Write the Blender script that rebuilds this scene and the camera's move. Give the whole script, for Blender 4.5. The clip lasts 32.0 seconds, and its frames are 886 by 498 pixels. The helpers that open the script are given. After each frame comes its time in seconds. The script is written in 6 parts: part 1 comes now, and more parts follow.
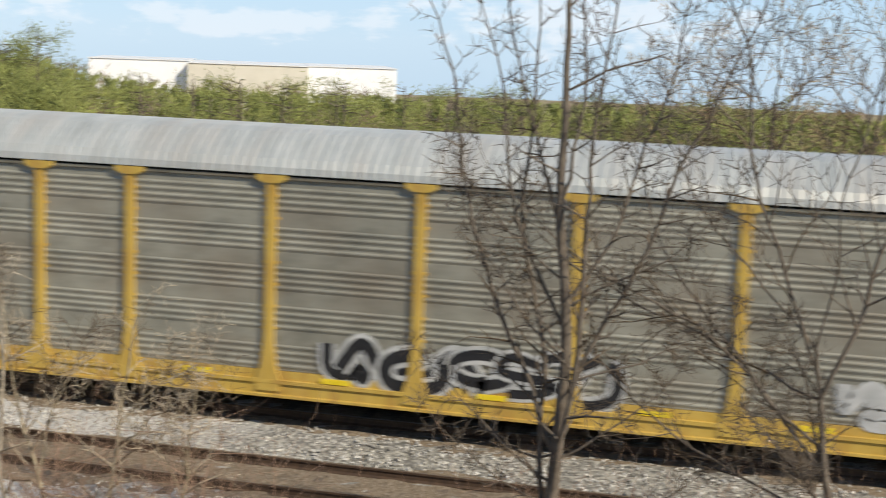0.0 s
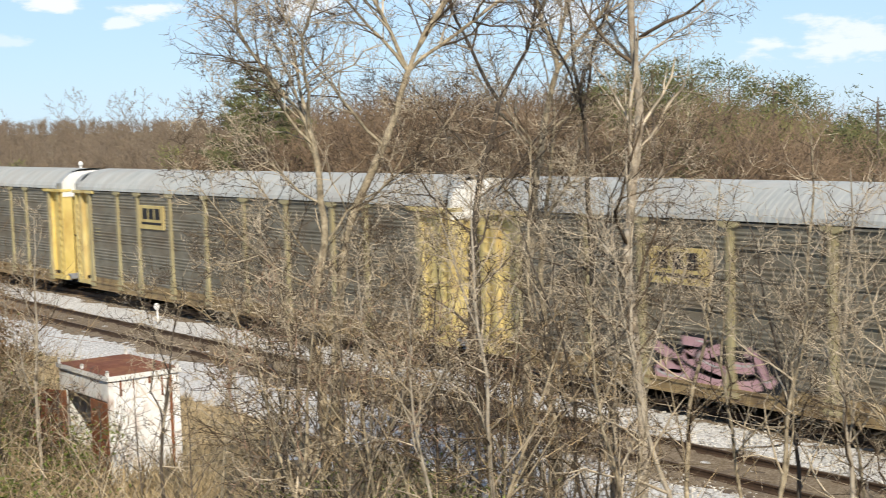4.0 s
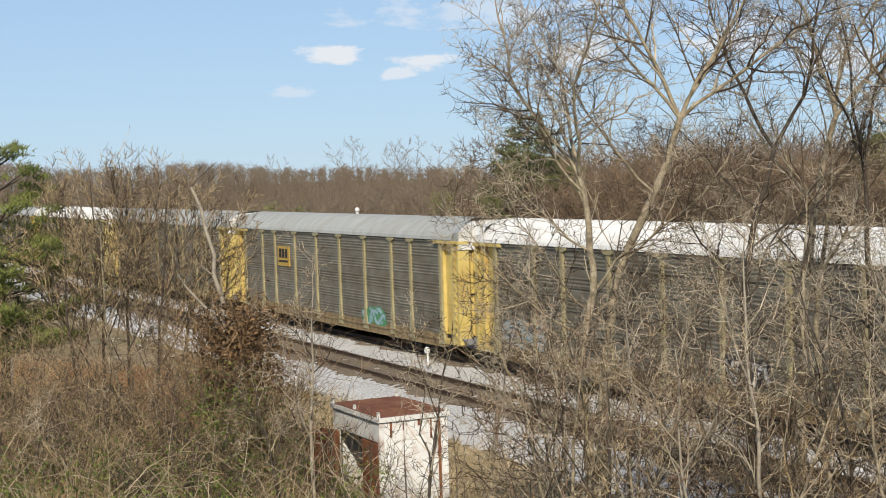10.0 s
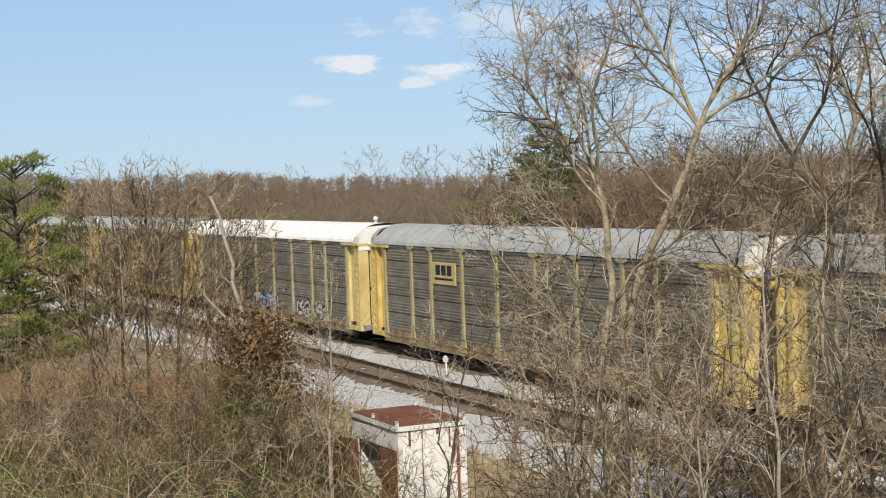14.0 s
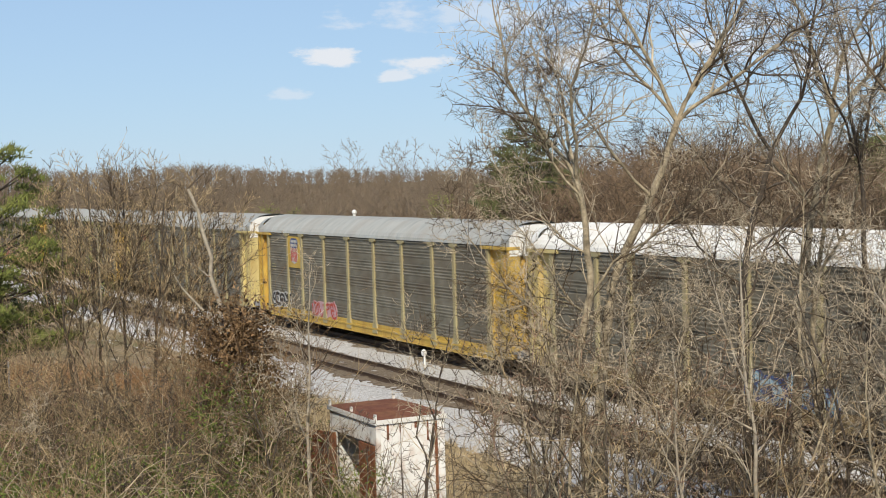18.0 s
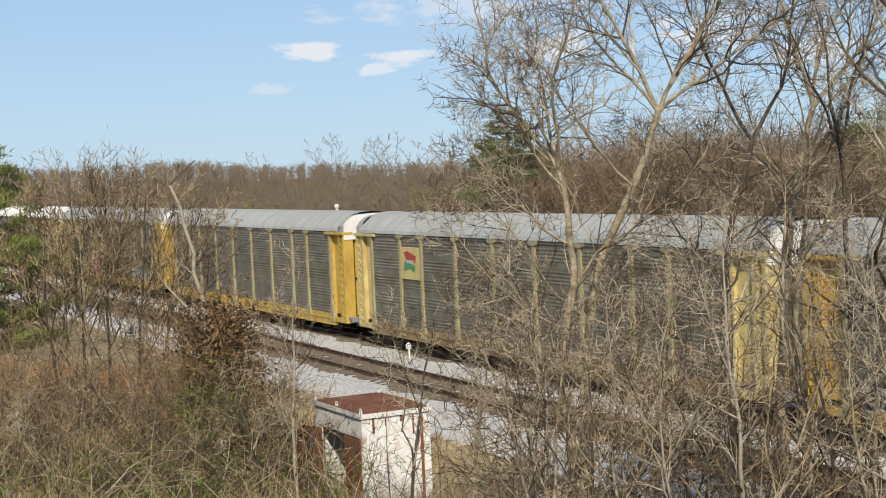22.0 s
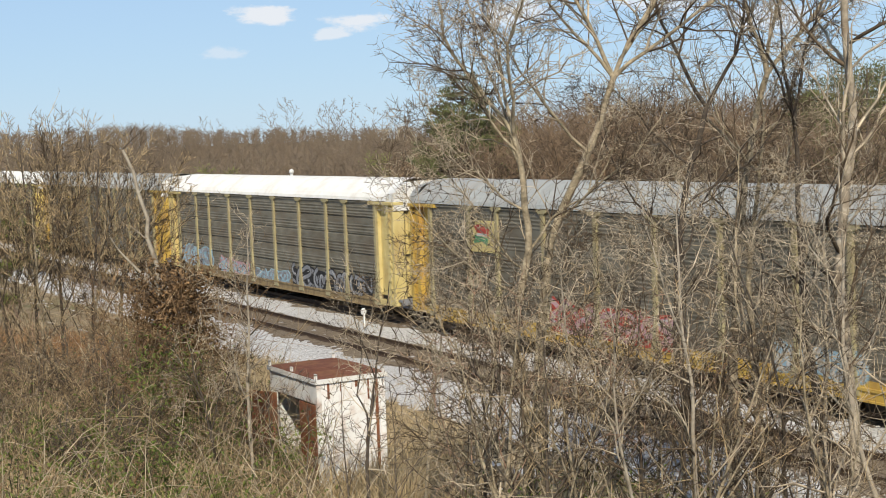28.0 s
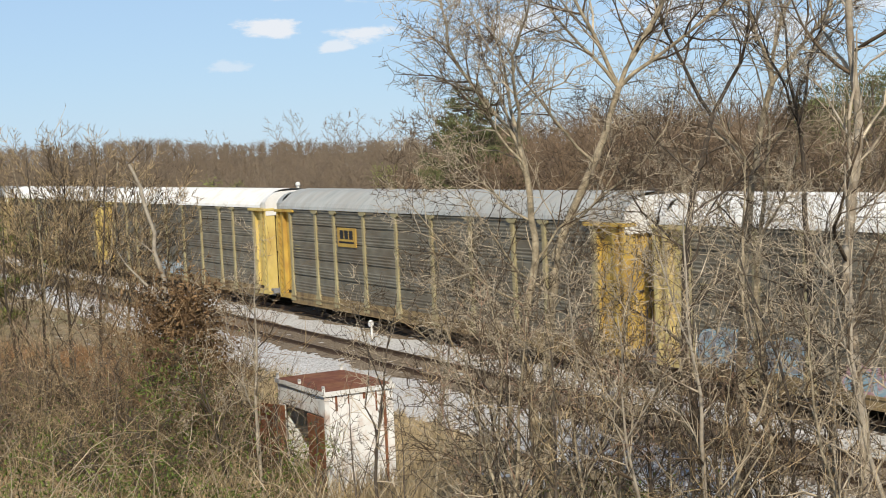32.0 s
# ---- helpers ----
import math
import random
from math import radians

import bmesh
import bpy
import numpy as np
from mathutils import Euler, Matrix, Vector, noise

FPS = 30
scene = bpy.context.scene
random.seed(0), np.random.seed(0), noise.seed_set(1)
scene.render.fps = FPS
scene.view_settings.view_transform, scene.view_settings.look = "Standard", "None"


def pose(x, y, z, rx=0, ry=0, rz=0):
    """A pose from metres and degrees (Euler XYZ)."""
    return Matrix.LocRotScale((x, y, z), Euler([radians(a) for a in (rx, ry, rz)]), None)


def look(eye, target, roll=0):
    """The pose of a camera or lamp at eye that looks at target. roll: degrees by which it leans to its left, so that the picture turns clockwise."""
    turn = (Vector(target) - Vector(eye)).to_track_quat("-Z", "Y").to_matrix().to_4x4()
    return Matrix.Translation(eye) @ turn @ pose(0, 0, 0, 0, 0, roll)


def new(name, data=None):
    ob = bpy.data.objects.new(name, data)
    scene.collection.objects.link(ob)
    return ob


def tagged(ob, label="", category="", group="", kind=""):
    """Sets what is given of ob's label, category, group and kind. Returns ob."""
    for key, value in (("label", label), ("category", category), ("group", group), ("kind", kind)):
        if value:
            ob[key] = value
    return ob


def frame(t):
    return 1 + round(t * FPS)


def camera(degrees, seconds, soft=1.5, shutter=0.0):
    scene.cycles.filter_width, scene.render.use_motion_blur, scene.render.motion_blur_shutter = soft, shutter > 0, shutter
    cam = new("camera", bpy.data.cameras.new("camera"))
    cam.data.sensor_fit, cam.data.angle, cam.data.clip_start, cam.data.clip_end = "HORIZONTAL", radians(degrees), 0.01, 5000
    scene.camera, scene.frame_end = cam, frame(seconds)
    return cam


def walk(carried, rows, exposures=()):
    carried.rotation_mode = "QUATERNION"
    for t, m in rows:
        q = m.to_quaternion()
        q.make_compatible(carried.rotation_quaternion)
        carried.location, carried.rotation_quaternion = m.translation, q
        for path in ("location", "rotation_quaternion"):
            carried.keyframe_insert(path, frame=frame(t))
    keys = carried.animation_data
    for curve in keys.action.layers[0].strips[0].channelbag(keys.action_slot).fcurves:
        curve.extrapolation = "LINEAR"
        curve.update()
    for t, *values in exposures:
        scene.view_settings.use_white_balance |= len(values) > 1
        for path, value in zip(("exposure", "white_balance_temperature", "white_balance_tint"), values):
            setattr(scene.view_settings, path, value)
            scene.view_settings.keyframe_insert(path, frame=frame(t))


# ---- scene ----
EYE = (0.0, -26.79, 7.24)
cam = camera(34.18, 32.0, soft=1.0, shutter=0.25)

# seconds, turn to the left of straight across the tracks, tilt, lean
PATH = [
    (0.0, 14.15, -8.12, 2.16),
    (0.5, 22.42, -8.75, 1.10),
    (1.0, 25.67, -9.84, 0.32),
    (1.5, 28.16, -9.58, -0.15),
    (2.0, 32.52, -8.89, -0.83),
    (2.5, 37.51, -8.04, -0.89),
    (3.0, 43.47, -6.89, -1.24),
    (3.5, 48.73, -5.73, -1.25),
    (4.0, 53.02, -5.13, -1.85),
    (4.5, 56.34, -4.46, -1.85),
    (6.5, 63.19, -3.31, -2.17),
    (7.0, 63.23, -3.39, -1.87),
    (7.5, 63.05, -3.42, -2.19),
    (8.0, 63.58, -3.39, -2.24),
    (8.5, 63.33, -3.27, -1.87),
    (9.0, 63.48, -3.07, -1.79),
    (9.5, 63.54, -3.01, -1.72),
    (10.0, 63.64, -2.91, -1.76),
    (10.5, 63.61, -2.86, -1.62),
    (11.0, 63.90, -2.79, -1.61),
    (11.5, 64.42, -2.53, -1.78),
    (12.0, 64.67, -2.30, -1.81),
    (12.5, 64.85, -2.26, -2.17),
    (13.0, 64.91, -2.31, -2.32),
    (13.5, 64.87, -2.40, -2.04),
    (14.0, 64.36, -2.54, -1.86),
    (14.5, 63.87, -2.64, -2.03),
    (16.5, 63.68, -2.41, -2.13),
    (17.0, 63.88, -2.31, -1.71),
    (17.5, 63.78, -2.34, -1.42),
    (18.0, 63.52, -2.82, -1.68),
    (18.5, 63.53, -3.21, -1.81),
    (19.0, 63.47, -3.53, -1.77),
    (19.5, 63.43, -3.69, -1.75),
    (20.0, 63.32, -3.68, -1.77),
    (20.5, 63.34, -3.66, -2.03),
    (21.0, 63.39, -3.68, -2.30),
    (21.5, 63.22, -3.44, -2.52),
    (22.0, 62.86, -3.12, -2.41),
    (22.5, 62.95, -3.49, -2.53),
    (23.0, 62.91, -3.91, -2.40),
    (23.5, 62.67, -4.36, -2.93),
    (24.0, 62.35, -4.78, -2.95),
    (24.5, 62.15, -4.45, -2.56),
    (25.0, 61.93, -4.38, -2.64),
    (25.5, 61.59, -4.50, -2.56),
    (27.5, 61.16, -4.53, -2.30),
    (28.0, 61.13, -4.56, -2.21),
    (28.5, 61.27, -4.57, -2.41),
    (29.0, 61.35, -4.46, -2.59),
    (29.5, 61.52, -4.37, -2.50),
    (30.0, 61.49, -4.34, -2.47),
    (30.5, 61.50, -4.29, -2.63),
    (31.0, 61.48, -4.31, -2.69),
    (31.5, 61.41, -4.16, -2.76),
    (32.0, 61.38, -4.10, -2.72),
]


def aim(turn, tilt, lean):
    a, b = radians(turn), radians(tilt)
    ahead = Vector((-math.sin(a) * math.cos(b), math.cos(a) * math.cos(b), math.sin(b)))
    return look(EYE, Vector(EYE) + ahead * 20, lean)


walk(cam, [(t, aim(a, b, c)) for t, a, b, c in PATH],
     [(0.0, 0.10), (0.5, 0.06), (1.0, 0.0), (2.0, 0.08), (3.0, 0.0), (4.0, 0.18), (5.0, 0.05), (7.0, -0.12), (20.0, -0.14), (32.0, -0.08)])

# ---- daylight ----
SUN_AZ, SUN_EL = radians(-63), radians(37)      # sun behind the camera's right shoulder
to_sun = Vector((-math.sin(SUN_AZ) * math.cos(SUN_EL) * 1.0, -math.cos(SUN_AZ) * math.cos(SUN_EL), math.sin(SUN_EL)))
sun = new("sun", bpy.data.lights.new("sun", "SUN"))
sun.data.energy, sun.data.angle, sun.data.color = 5.0, radians(0.53), (1.0, 0.90, 0.73)
sun.matrix_world = look(to_sun * 100, (0, 0, 0))

world = bpy.data.worlds.new("world")
scene.world = world
world.use_nodes = True
nt = world.node_tree
nt.nodes.clear()


def link(tree, a, b):
    tree.links.new(a, b)


sky = nt.nodes.new("ShaderNodeTexSky")
sky.sky_type, sky.sun_disc = "NISHITA", False
sky.sun_elevation = SUN_EL
sky.sun_rotation = math.atan2(to_sun.x, to_sun.y)
sky.air_density, sky.dust_density, sky.ozone_density = 1.0, 0.0, 3.0
def math_node(tree, op, a, b=None, c=None):
    n = tree.nodes.new("ShaderNodeMath")
    n.operation = op
    for k, v in enumerate((a, b, c)):
        if v is None:
            continue
        if isinstance(v, (int, float)):
            n.inputs[k].default_value = v
        else:
            tree.links.new(v, n.inputs[k])
    return n.outputs[0]


geo = nt.nodes.new("ShaderNodeTexCoord")
sep = nt.nodes.new("ShaderNodeSeparateXYZ")
link(nt, geo.outputs["Generated"], sep.inputs[0])
az = math_node(nt, "MULTIPLY", math_node(nt, "ARCTAN2", math_node(nt, "MULTIPLY", sep.outputs[0], -1.0), sep.outputs[1]), 57.2958)
el = math_node(nt, "MULTIPLY", math_node(nt, "ARCSINE", sep.outputs[2]), 57.2958)
com = nt.nodes.new("ShaderNodeCombineXYZ")
link(nt, math_node(nt, "MULTIPLY", az, 0.45), com.inputs[0])
link(nt, math_node(nt, "MULTIPLY", el, 1.1), com.inputs[1])
nz = nt.nodes.new("ShaderNodeTexNoise")
nz.inputs["Scale"].default_value, nz.inputs["Detail"].default_value, nz.inputs["Roughness"].default_value = 1.0, 6.0, 0.6
link(nt, com.outputs[0], nz.inputs["Vector"])
cover = None
# small fair-weather clouds: turn, height, half width, half height in degrees, strength
for a, e, w, h, k in ((67.7, 4.85, 1.0, 0.42, 1.0), (64.2, 4.55, 1.5, 0.36, 0.95), (65.4, 4.2, 0.8, 0.25, 0.8), (61.5, 6.4, 4.5, 0.6, 0.5), (69.6, 3.5, 0.9, 0.28, 0.45), (57.5, 4.7, 1.6, 0.6, 0.8),
                      (52.0, 5.0, 2.0, 0.8, 0.8), (48.5, 3.9, 1.6, 0.5, 0.7), (43.5, 4.6, 1.8, 0.5, 0.8), (37.5, 2.4, 3.0, 0.8, 0.8), (30.0, 1.6, 3.0, 0.9, 0.6), (22.0, 0.6, 6.0, 0.7, 0.5), (9.0, 1.2, 6.0, 1.2, 0.6),
                      (-20.0, 12.0, 9.0, 3.0, 0.8), (100.0, 14.0, 12.0, 4.0, 0.7), (150.0, 20.0, 14.0, 5.0, 0.7), (-90.0, 18.0, 15.0, 5.0, 0.8), (20.0, 25.0, 14.0, 5.0, 0.7)):
    u = math_node(nt, "DIVIDE", math_node(nt, "SUBTRACT", az, a), w)
    v = math_node(nt, "DIVIDE", math_node(nt, "SUBTRACT", el, e), h)
    d = math_node(nt, "SQRT", math_node(nt, "ADD", math_node(nt, "MULTIPLY", u, u), math_node(nt, "MULTIPLY", v, v)))
    d = math_node(nt, "ADD", d, math_node(nt, "MULTIPLY", math_node(nt, "SUBTRACT", nz.outputs["Fac"], 0.5), 4.6))
    mr = nt.nodes.new("ShaderNodeMapRange")
    mr.interpolation_type = "SMOOTHSTEP"
    mr.inputs["From Min"].default_value, mr.inputs["From Max"].default_value = 1.15, 0.35
    mr.inputs["To Max"].default_value = k * 0.85
    link(nt, d, mr.inputs["Value"])
    cover = mr.outputs[0] if cover is None else math_node(nt, "MAXIMUM", cover, mr.outputs[0])
tint = nt.nodes.new("ShaderNodeMix")
tint.data_type, tint.blend_type = "RGBA", "MULTIPLY"
tint.inputs["Factor"].default_value = 1.0
tint.inputs["B"].default_value = (0.80, 0.93, 1.14, 1)
link(nt, sky.outputs[0], tint.inputs["A"])
mix = nt.nodes.new("ShaderNodeMix")
mix.data_type = "RGBA"
mix.inputs["B"].default_value = (10.6, 10.7, 11.0, 1)
link(nt, cover, mix.inputs["Factor"])
haze = nt.nodes.new("ShaderNodeMix")
haze.data_type = "RGBA"
low_air = nt.nodes.new("ShaderNodeMapRange")
low_air.inputs["From Min"].default_value, low_air.inputs["From Max"].default_value = 0.0, 35.0
low_air.inputs["To Min"].default_value, low_air.inputs["To Max"].default_value = 0.72, 0.15
link(nt, el, low_air.inputs["Value"])
link(nt, low_air.outputs[0], haze.inputs["Factor"])
haze.inputs["B"].default_value = (6.1, 8.4, 11.0, 1)
link(nt, tint.outputs["Result"], haze.inputs["A"])
link(nt, haze.outputs["Result"], mix.inputs["A"])
bg = nt.nodes.new("ShaderNodeBackground")
bg.inputs["Strength"].default_value = 0.088
link(nt, mix.outputs["Result"], bg.inputs["Color"])
wo = nt.nodes.new("ShaderNodeOutputWorld")
link(nt, bg.outputs[0], wo.inputs["Surface"])


# ---- materials ----
def mat(name, colors, scale=4.0, rough=0.8, metal=0.0, bump=0.0, bump_scale=40.0, stretch=(1, 1, 1), vary=0.0,
        stain=None, stain_scale=0.7, stain_amount=0.5, spec=0.3, island=0.0, detail=6.0):
    """Noise-mixed colours, a larger stain, fine bump, and a shift of tone from object to object or piece to piece."""
    m = bpy.data.materials.new(name)
    m.use_nodes = True
    t = m.node_tree
    b = t.nodes["Principled BSDF"]
    b.inputs["Roughness"].default_value, b.inputs["Metallic"].default_value = rough, metal
    b.inputs["Specular IOR Level"].default_value = spec
    tc = t.nodes.new("ShaderNodeTexCoord")
    mp = t.nodes.new("ShaderNodeMapping")
    mp.inputs["Scale"].default_value = stretch
    link(t, tc.outputs["Object"], mp.inputs[0])
    n = t.nodes.new("ShaderNodeTexNoise")
    n.inputs["Scale"].default_value, n.inputs["Detail"].default_value = scale, detail
    n.inputs["Roughness"].default_value = 0.62
    link(t, mp.outputs[0], n.inputs["Vector"])
    r = t.nodes.new("ShaderNodeValToRGB")
    e = r.color_ramp.elements
    while len(e) < len(colors):
        e.new(0.5)
    for i, c in enumerate(colors):
        e[i].position = 0.3 + 0.4 * i / max(1, len(colors) - 1)
        e[i].color = (*c, 1)
    link(t, n.outputs["Fac"], r.inputs["Fac"])
    out = r.outputs["Color"]
    if stain:
        n2 = t.nodes.new("ShaderNodeTexNoise")
        n2.inputs["Scale"].default_value, n2.inputs["Detail"].default_value = stain_scale, 5.0
        link(t, mp.outputs[0], n2.inputs["Vector"])
        mr = t.nodes.new("ShaderNodeMapRange")
        mr.inputs["From Min"].default_value, mr.inputs["From Max"].default_value = 0.48, 0.68
        mr.inputs["To Max"].default_value = stain_amount
        link(t, n2.outputs["Fac"], mr.inputs["Value"])
        mx = t.nodes.new("ShaderNodeMix")
        mx.data_type = "RGBA"
        mx.inputs["B"].default_value = (*stain, 1)
        link(t, mr.outputs[0], mx.inputs["Factor"])
        link(t, out, mx.inputs["A"])
        out = mx.outputs["Result"]
    if vary or island:
        hs = t.nodes.new("ShaderNodeHueSaturation")
        src = t.nodes.new("ShaderNodeNewGeometry").outputs["Random Per Island"] if island else t.nodes.new("ShaderNodeObjectInfo").outputs["Random"]
        mr = t.nodes.new("ShaderNodeMapRange")
        k = island or vary
        mr.inputs["To Min"].default_value, mr.inputs["To Max"].default_value = 1 - k, 1 + k
        link(t, src, mr.inputs["Value"])
        link(t, mr.outputs[0], hs.inputs["Value"])
        link(t, out, hs.inputs["Color"])
        out = hs.outputs["Color"]
    link(t, out, b.inputs["Base Color"])
    if bump:
        n3 = t.nodes.new("ShaderNodeTexNoise")
        n3.inputs["Scale"].default_value, n3.inputs["Detail"].default_value = bump_scale, 4.0
        link(t, mp.outputs[0], n3.inputs["Vector"])
        bp = t.nodes.new("ShaderNodeBump")
        bp.inputs["Strength"].default_value, bp.inputs["Distance"].default_value = bump, 0.02
        link(t, n3.outputs["Fac"], bp.inputs["Height"])
        link(t, bp.outputs[0], b.inputs["Normal"])
    return m


M_GALV = mat("weathered_galvanised", [(0.125, 0.115, 0.088), (0.185, 0.173, 0.135), (0.245, 0.23, 0.185)], 1.6, 0.55, 0.15, stretch=(0.6, 1, 1.6),
             stain=(0.14, 0.105, 0.07), stain_scale=0.55, stain_amount=0.7, vary=0.10)
M_GALVL = mat("clean_galvanised", [(0.205, 0.20, 0.165), (0.285, 0.275, 0.225), (0.355, 0.34, 0.28)], 1.6, 0.5, 0.15, stretch=(0.6, 1, 1.6),
              stain=(0.21, 0.17, 0.125), stain_scale=0.55, stain_amount=0.6, vary=0.08)
M_ROOF = mat("galvanised_roof", [(0.35, 0.365, 0.35), (0.44, 0.455, 0.435), (0.53, 0.535, 0.505)], 1.2, 0.5, 0.25, stretch=(3, 0.6, 1),
             stain=(0.36, 0.33, 0.29), stain_scale=0.6, stain_amount=0.5)
M_WHITE = mat("white_paint", [(0.72, 0.72, 0.69), (0.80, 0.80, 0.78)], 2.0, 0.5, stain=(0.55, 0.5, 0.42), stain_scale=1.3, stain_amount=0.35)
M_YEL = mat("yellow_paint", [(0.48, 0.315, 0.06), (0.58, 0.405, 0.10)], 3.0, 0.55, stain=(0.33, 0.17, 0.05), stain_scale=1.6, stain_amount=0.55, stretch=(2, 1, 0.5))
M_CREAM = mat("faded_yellow_paint", [(0.52, 0.42, 0.16), (0.64, 0.54, 0.26)], 3.0, 0.6, stain=(0.36, 0.22, 0.08), stain_scale=1.6, stain_amount=0.5, stretch=(2, 1, 0.5))
M_YELP = mat("pale_yellow_paint", [(0.56, 0.43, 0.13), (0.68, 0.54, 0.20)], 3.0, 0.55, stain=(0.36, 0.21, 0.07), stain_scale=1.6, stain_amount=0.55, stretch=(2, 1, 0.5))
M_SILL = mat("dirty_ochre_paint", [(0.20, 0.14, 0.07), (0.33, 0.25, 0.13)], 3.0, 0.7, stain=(0.12, 0.08, 0.05), stain_scale=1.2, stain_amount=0.7, stretch=(2, 1, 1))
M_POST = mat("dull_cream_paint", [(0.30, 0.26, 0.14), (0.43, 0.385, 0.225)], 3.0, 0.6, stain=(0.26, 0.19, 0.10), stain_scale=1.8, stain_amount=0.6, stretch=(2, 1, 0.5))
M_DARK = mat("grimy_steel", [(0.015, 0.014, 0.013), (0.04, 0.035, 0.03)], 5.0, 0.7, 0.2, stain=(0.06, 0.04, 0.025), stain_amount=0.5)
M_GREY = mat("grey_deck_steel", [(0.20, 0.21, 0.23), (0.30, 0.31, 0.33)], 5.0, 0.6, 0.2)
M_RAIL = mat("rusty_rail", [(0.055, 0.038, 0.028), (0.11, 0.07, 0.045)], 9.0, 0.7, 0.3)
M_TREAD = mat("worn_rail_head", [(0.16, 0.12, 0.09), (0.30, 0.25, 0.2)], 9.0, 0.45, 0.6)
M_TIE = mat("weathered_tie", [(0.09, 0.068, 0.05), (0.17, 0.135, 0.10)], 6.0, 0.9, stretch=(3, 0.6, 1), vary=0.25, bump=0.4)
M_RUST = mat("rusted_sheet", [(0.13, 0.045, 0.025), (0.24, 0.095, 0.05)], 6.0, 0.85, stain=(0.38, 0.2, 0.08), stain_scale=2.0, stain_amount=0.35)
M_BLACK = mat("black_paint", [(0.012, 0.012, 0.014), (0.03, 0.03, 0.032)], 6.0, 0.6)
M_BLUE = mat("blue_paint", [(0.02, 0.034, 0.12), (0.055, 0.09, 0.26)], 7.0, 0.5, stain=(0.16, 0.24, 0.22), stain_scale=5.0, stain_amount=0.6)
M_LBLUE = mat("pale_blue_spray", [(0.22, 0.36, 0.44), (0.36, 0.48, 0.54)], 3.0, 0.7)
M_RED = mat("red_paint", [(0.36, 0.05, 0.04), (0.46, 0.09, 0.06)], 4.0, 0.6)
M_PINK = mat("pink_spray", [(0.42, 0.25, 0.28), (0.55, 0.36, 0.38)], 3.0, 0.7)
M_GREEN = mat("green_spray", [(0.06, 0.22, 0.10), (0.12, 0.30, 0.16)], 3.0, 0.7)
M_SPRAY = mat("white_spray", [(0.34, 0.345, 0.335), (0.58, 0.58, 0.56)], 2.5, 0.7)
M_REFL = mat("yellow_reflector", [(0.75, 0.55, 0.02), (0.85, 0.64, 0.04)], 4.0, 0.4)
M_BARK = mat("grey_bark", [(0.14, 0.115, 0.078), (0.30, 0.25, 0.17), (0.52, 0.44, 0.31)], 7.0, 0.9, island=0.1, bump=0.8, bump_scale=30)
M_BARKD = mat("dark_bark", [(0.05, 0.040, 0.032), (0.11, 0.09, 0.07)], 9.0, 0.9, island=0.3)
M_BARKL = mat("pale_bark", [(0.22, 0.185, 0.14), (0.44, 0.39, 0.31)], 7.0, 0.9, island=0.15)
M_BARKM = mat("brown_grey_bark", [(0.075, 0.06, 0.047), (0.17, 0.14, 0.108)], 8.0, 0.9, island=0.2, bump=0.5, bump_scale=30)
M_BLOTCH = mat("blotched_bark", [(0.15, 0.12, 0.085), (0.34, 0.29, 0.22), (0.58, 0.52, 0.43)], 4.5, 0.9, bump=0.8, bump_scale=26, stain=(0.20, 0.15, 0.10), stain_scale=2.2, stain_amount=0.7)
M_CANE = mat("pale_dead_cane", [(0.36, 0.29, 0.19), (0.60, 0.51, 0.37)], 1.5, 0.85, island=0.3)
M_VINE = mat("russet_vine", [(0.15, 0.095, 0.05), (0.33, 0.21, 0.11)], 2.0, 0.9, island=0.4)
M_TWIG = mat("brown_twig", [(0.25, 0.20, 0.135), (0.58, 0.495, 0.37)], 2.0, 0.9, island=0.4)
# darker copy of the twig colour: shade among the twigs put into the colour
M_TWIGD = mat("shaded_twig", [(0.06, 0.043, 0.028), (0.15, 0.11, 0.072)], 2.0, 0.9, island=0.4)
M_REDTWIG = mat("reddish_twig", [(0.24, 0.145, 0.10), (0.38, 0.26, 0.18)], 2.0, 0.9, island=0.4)
M_BRUSH = mat("dull_brown_brush", [(0.19, 0.135, 0.075), (0.48, 0.37, 0.22)], 2.0, 0.9, island=0.7)
M_FARTWIG = mat("far_wood", [(0.165, 0.125, 0.088), (0.26, 0.205, 0.148)], 0.05, 0.95, island=0.3)
M_WOOD = mat("near_wood", [(0.14, 0.095, 0.062), (0.26, 0.19, 0.125)], 0.25, 0.95, island=0.45)
M_NEEDLE = mat("pine_needles", [(0.09, 0.10, 0.04), (0.17, 0.18, 0.07)], 0.9, 0.75, island=0.4)
M_NEEDLEY = mat("yellowish_pine_needles", [(0.14, 0.165, 0.045), (0.27, 0.285, 0.085)], 0.5, 0.75, island=0.4)
M_NEEDLEB = mat("sunlit_pine_needles", [(0.10, 0.13, 0.03), (0.24, 0.26, 0.07)], 0.9, 0.7, island=0.45)
M_STRAW = mat("dry_grass_blades", [(0.32, 0.24, 0.13), (0.56, 0.45, 0.275)], 0.6, 0.9, island=0.35)
M_RUSSET = mat("russet_weeds", [(0.22, 0.115, 0.05), (0.42, 0.24, 0.11)], 0.6, 0.9, island=0.35)
M_LEAF = mat("green_leaves", [(0.09, 0.125, 0.025), (0.21, 0.25, 0.06)], 1.0, 0.7, island=0.4)


# ---- mesh helpers ----
def mesh_of(name, verts, faces, material, smooth=False):
    me = bpy.data.meshes.new(name)
    me.from_pydata([tuple(v) for v in verts], [], faces)
    me.materials.append(material)
    if smooth:
        me.shade_smooth()
    return me


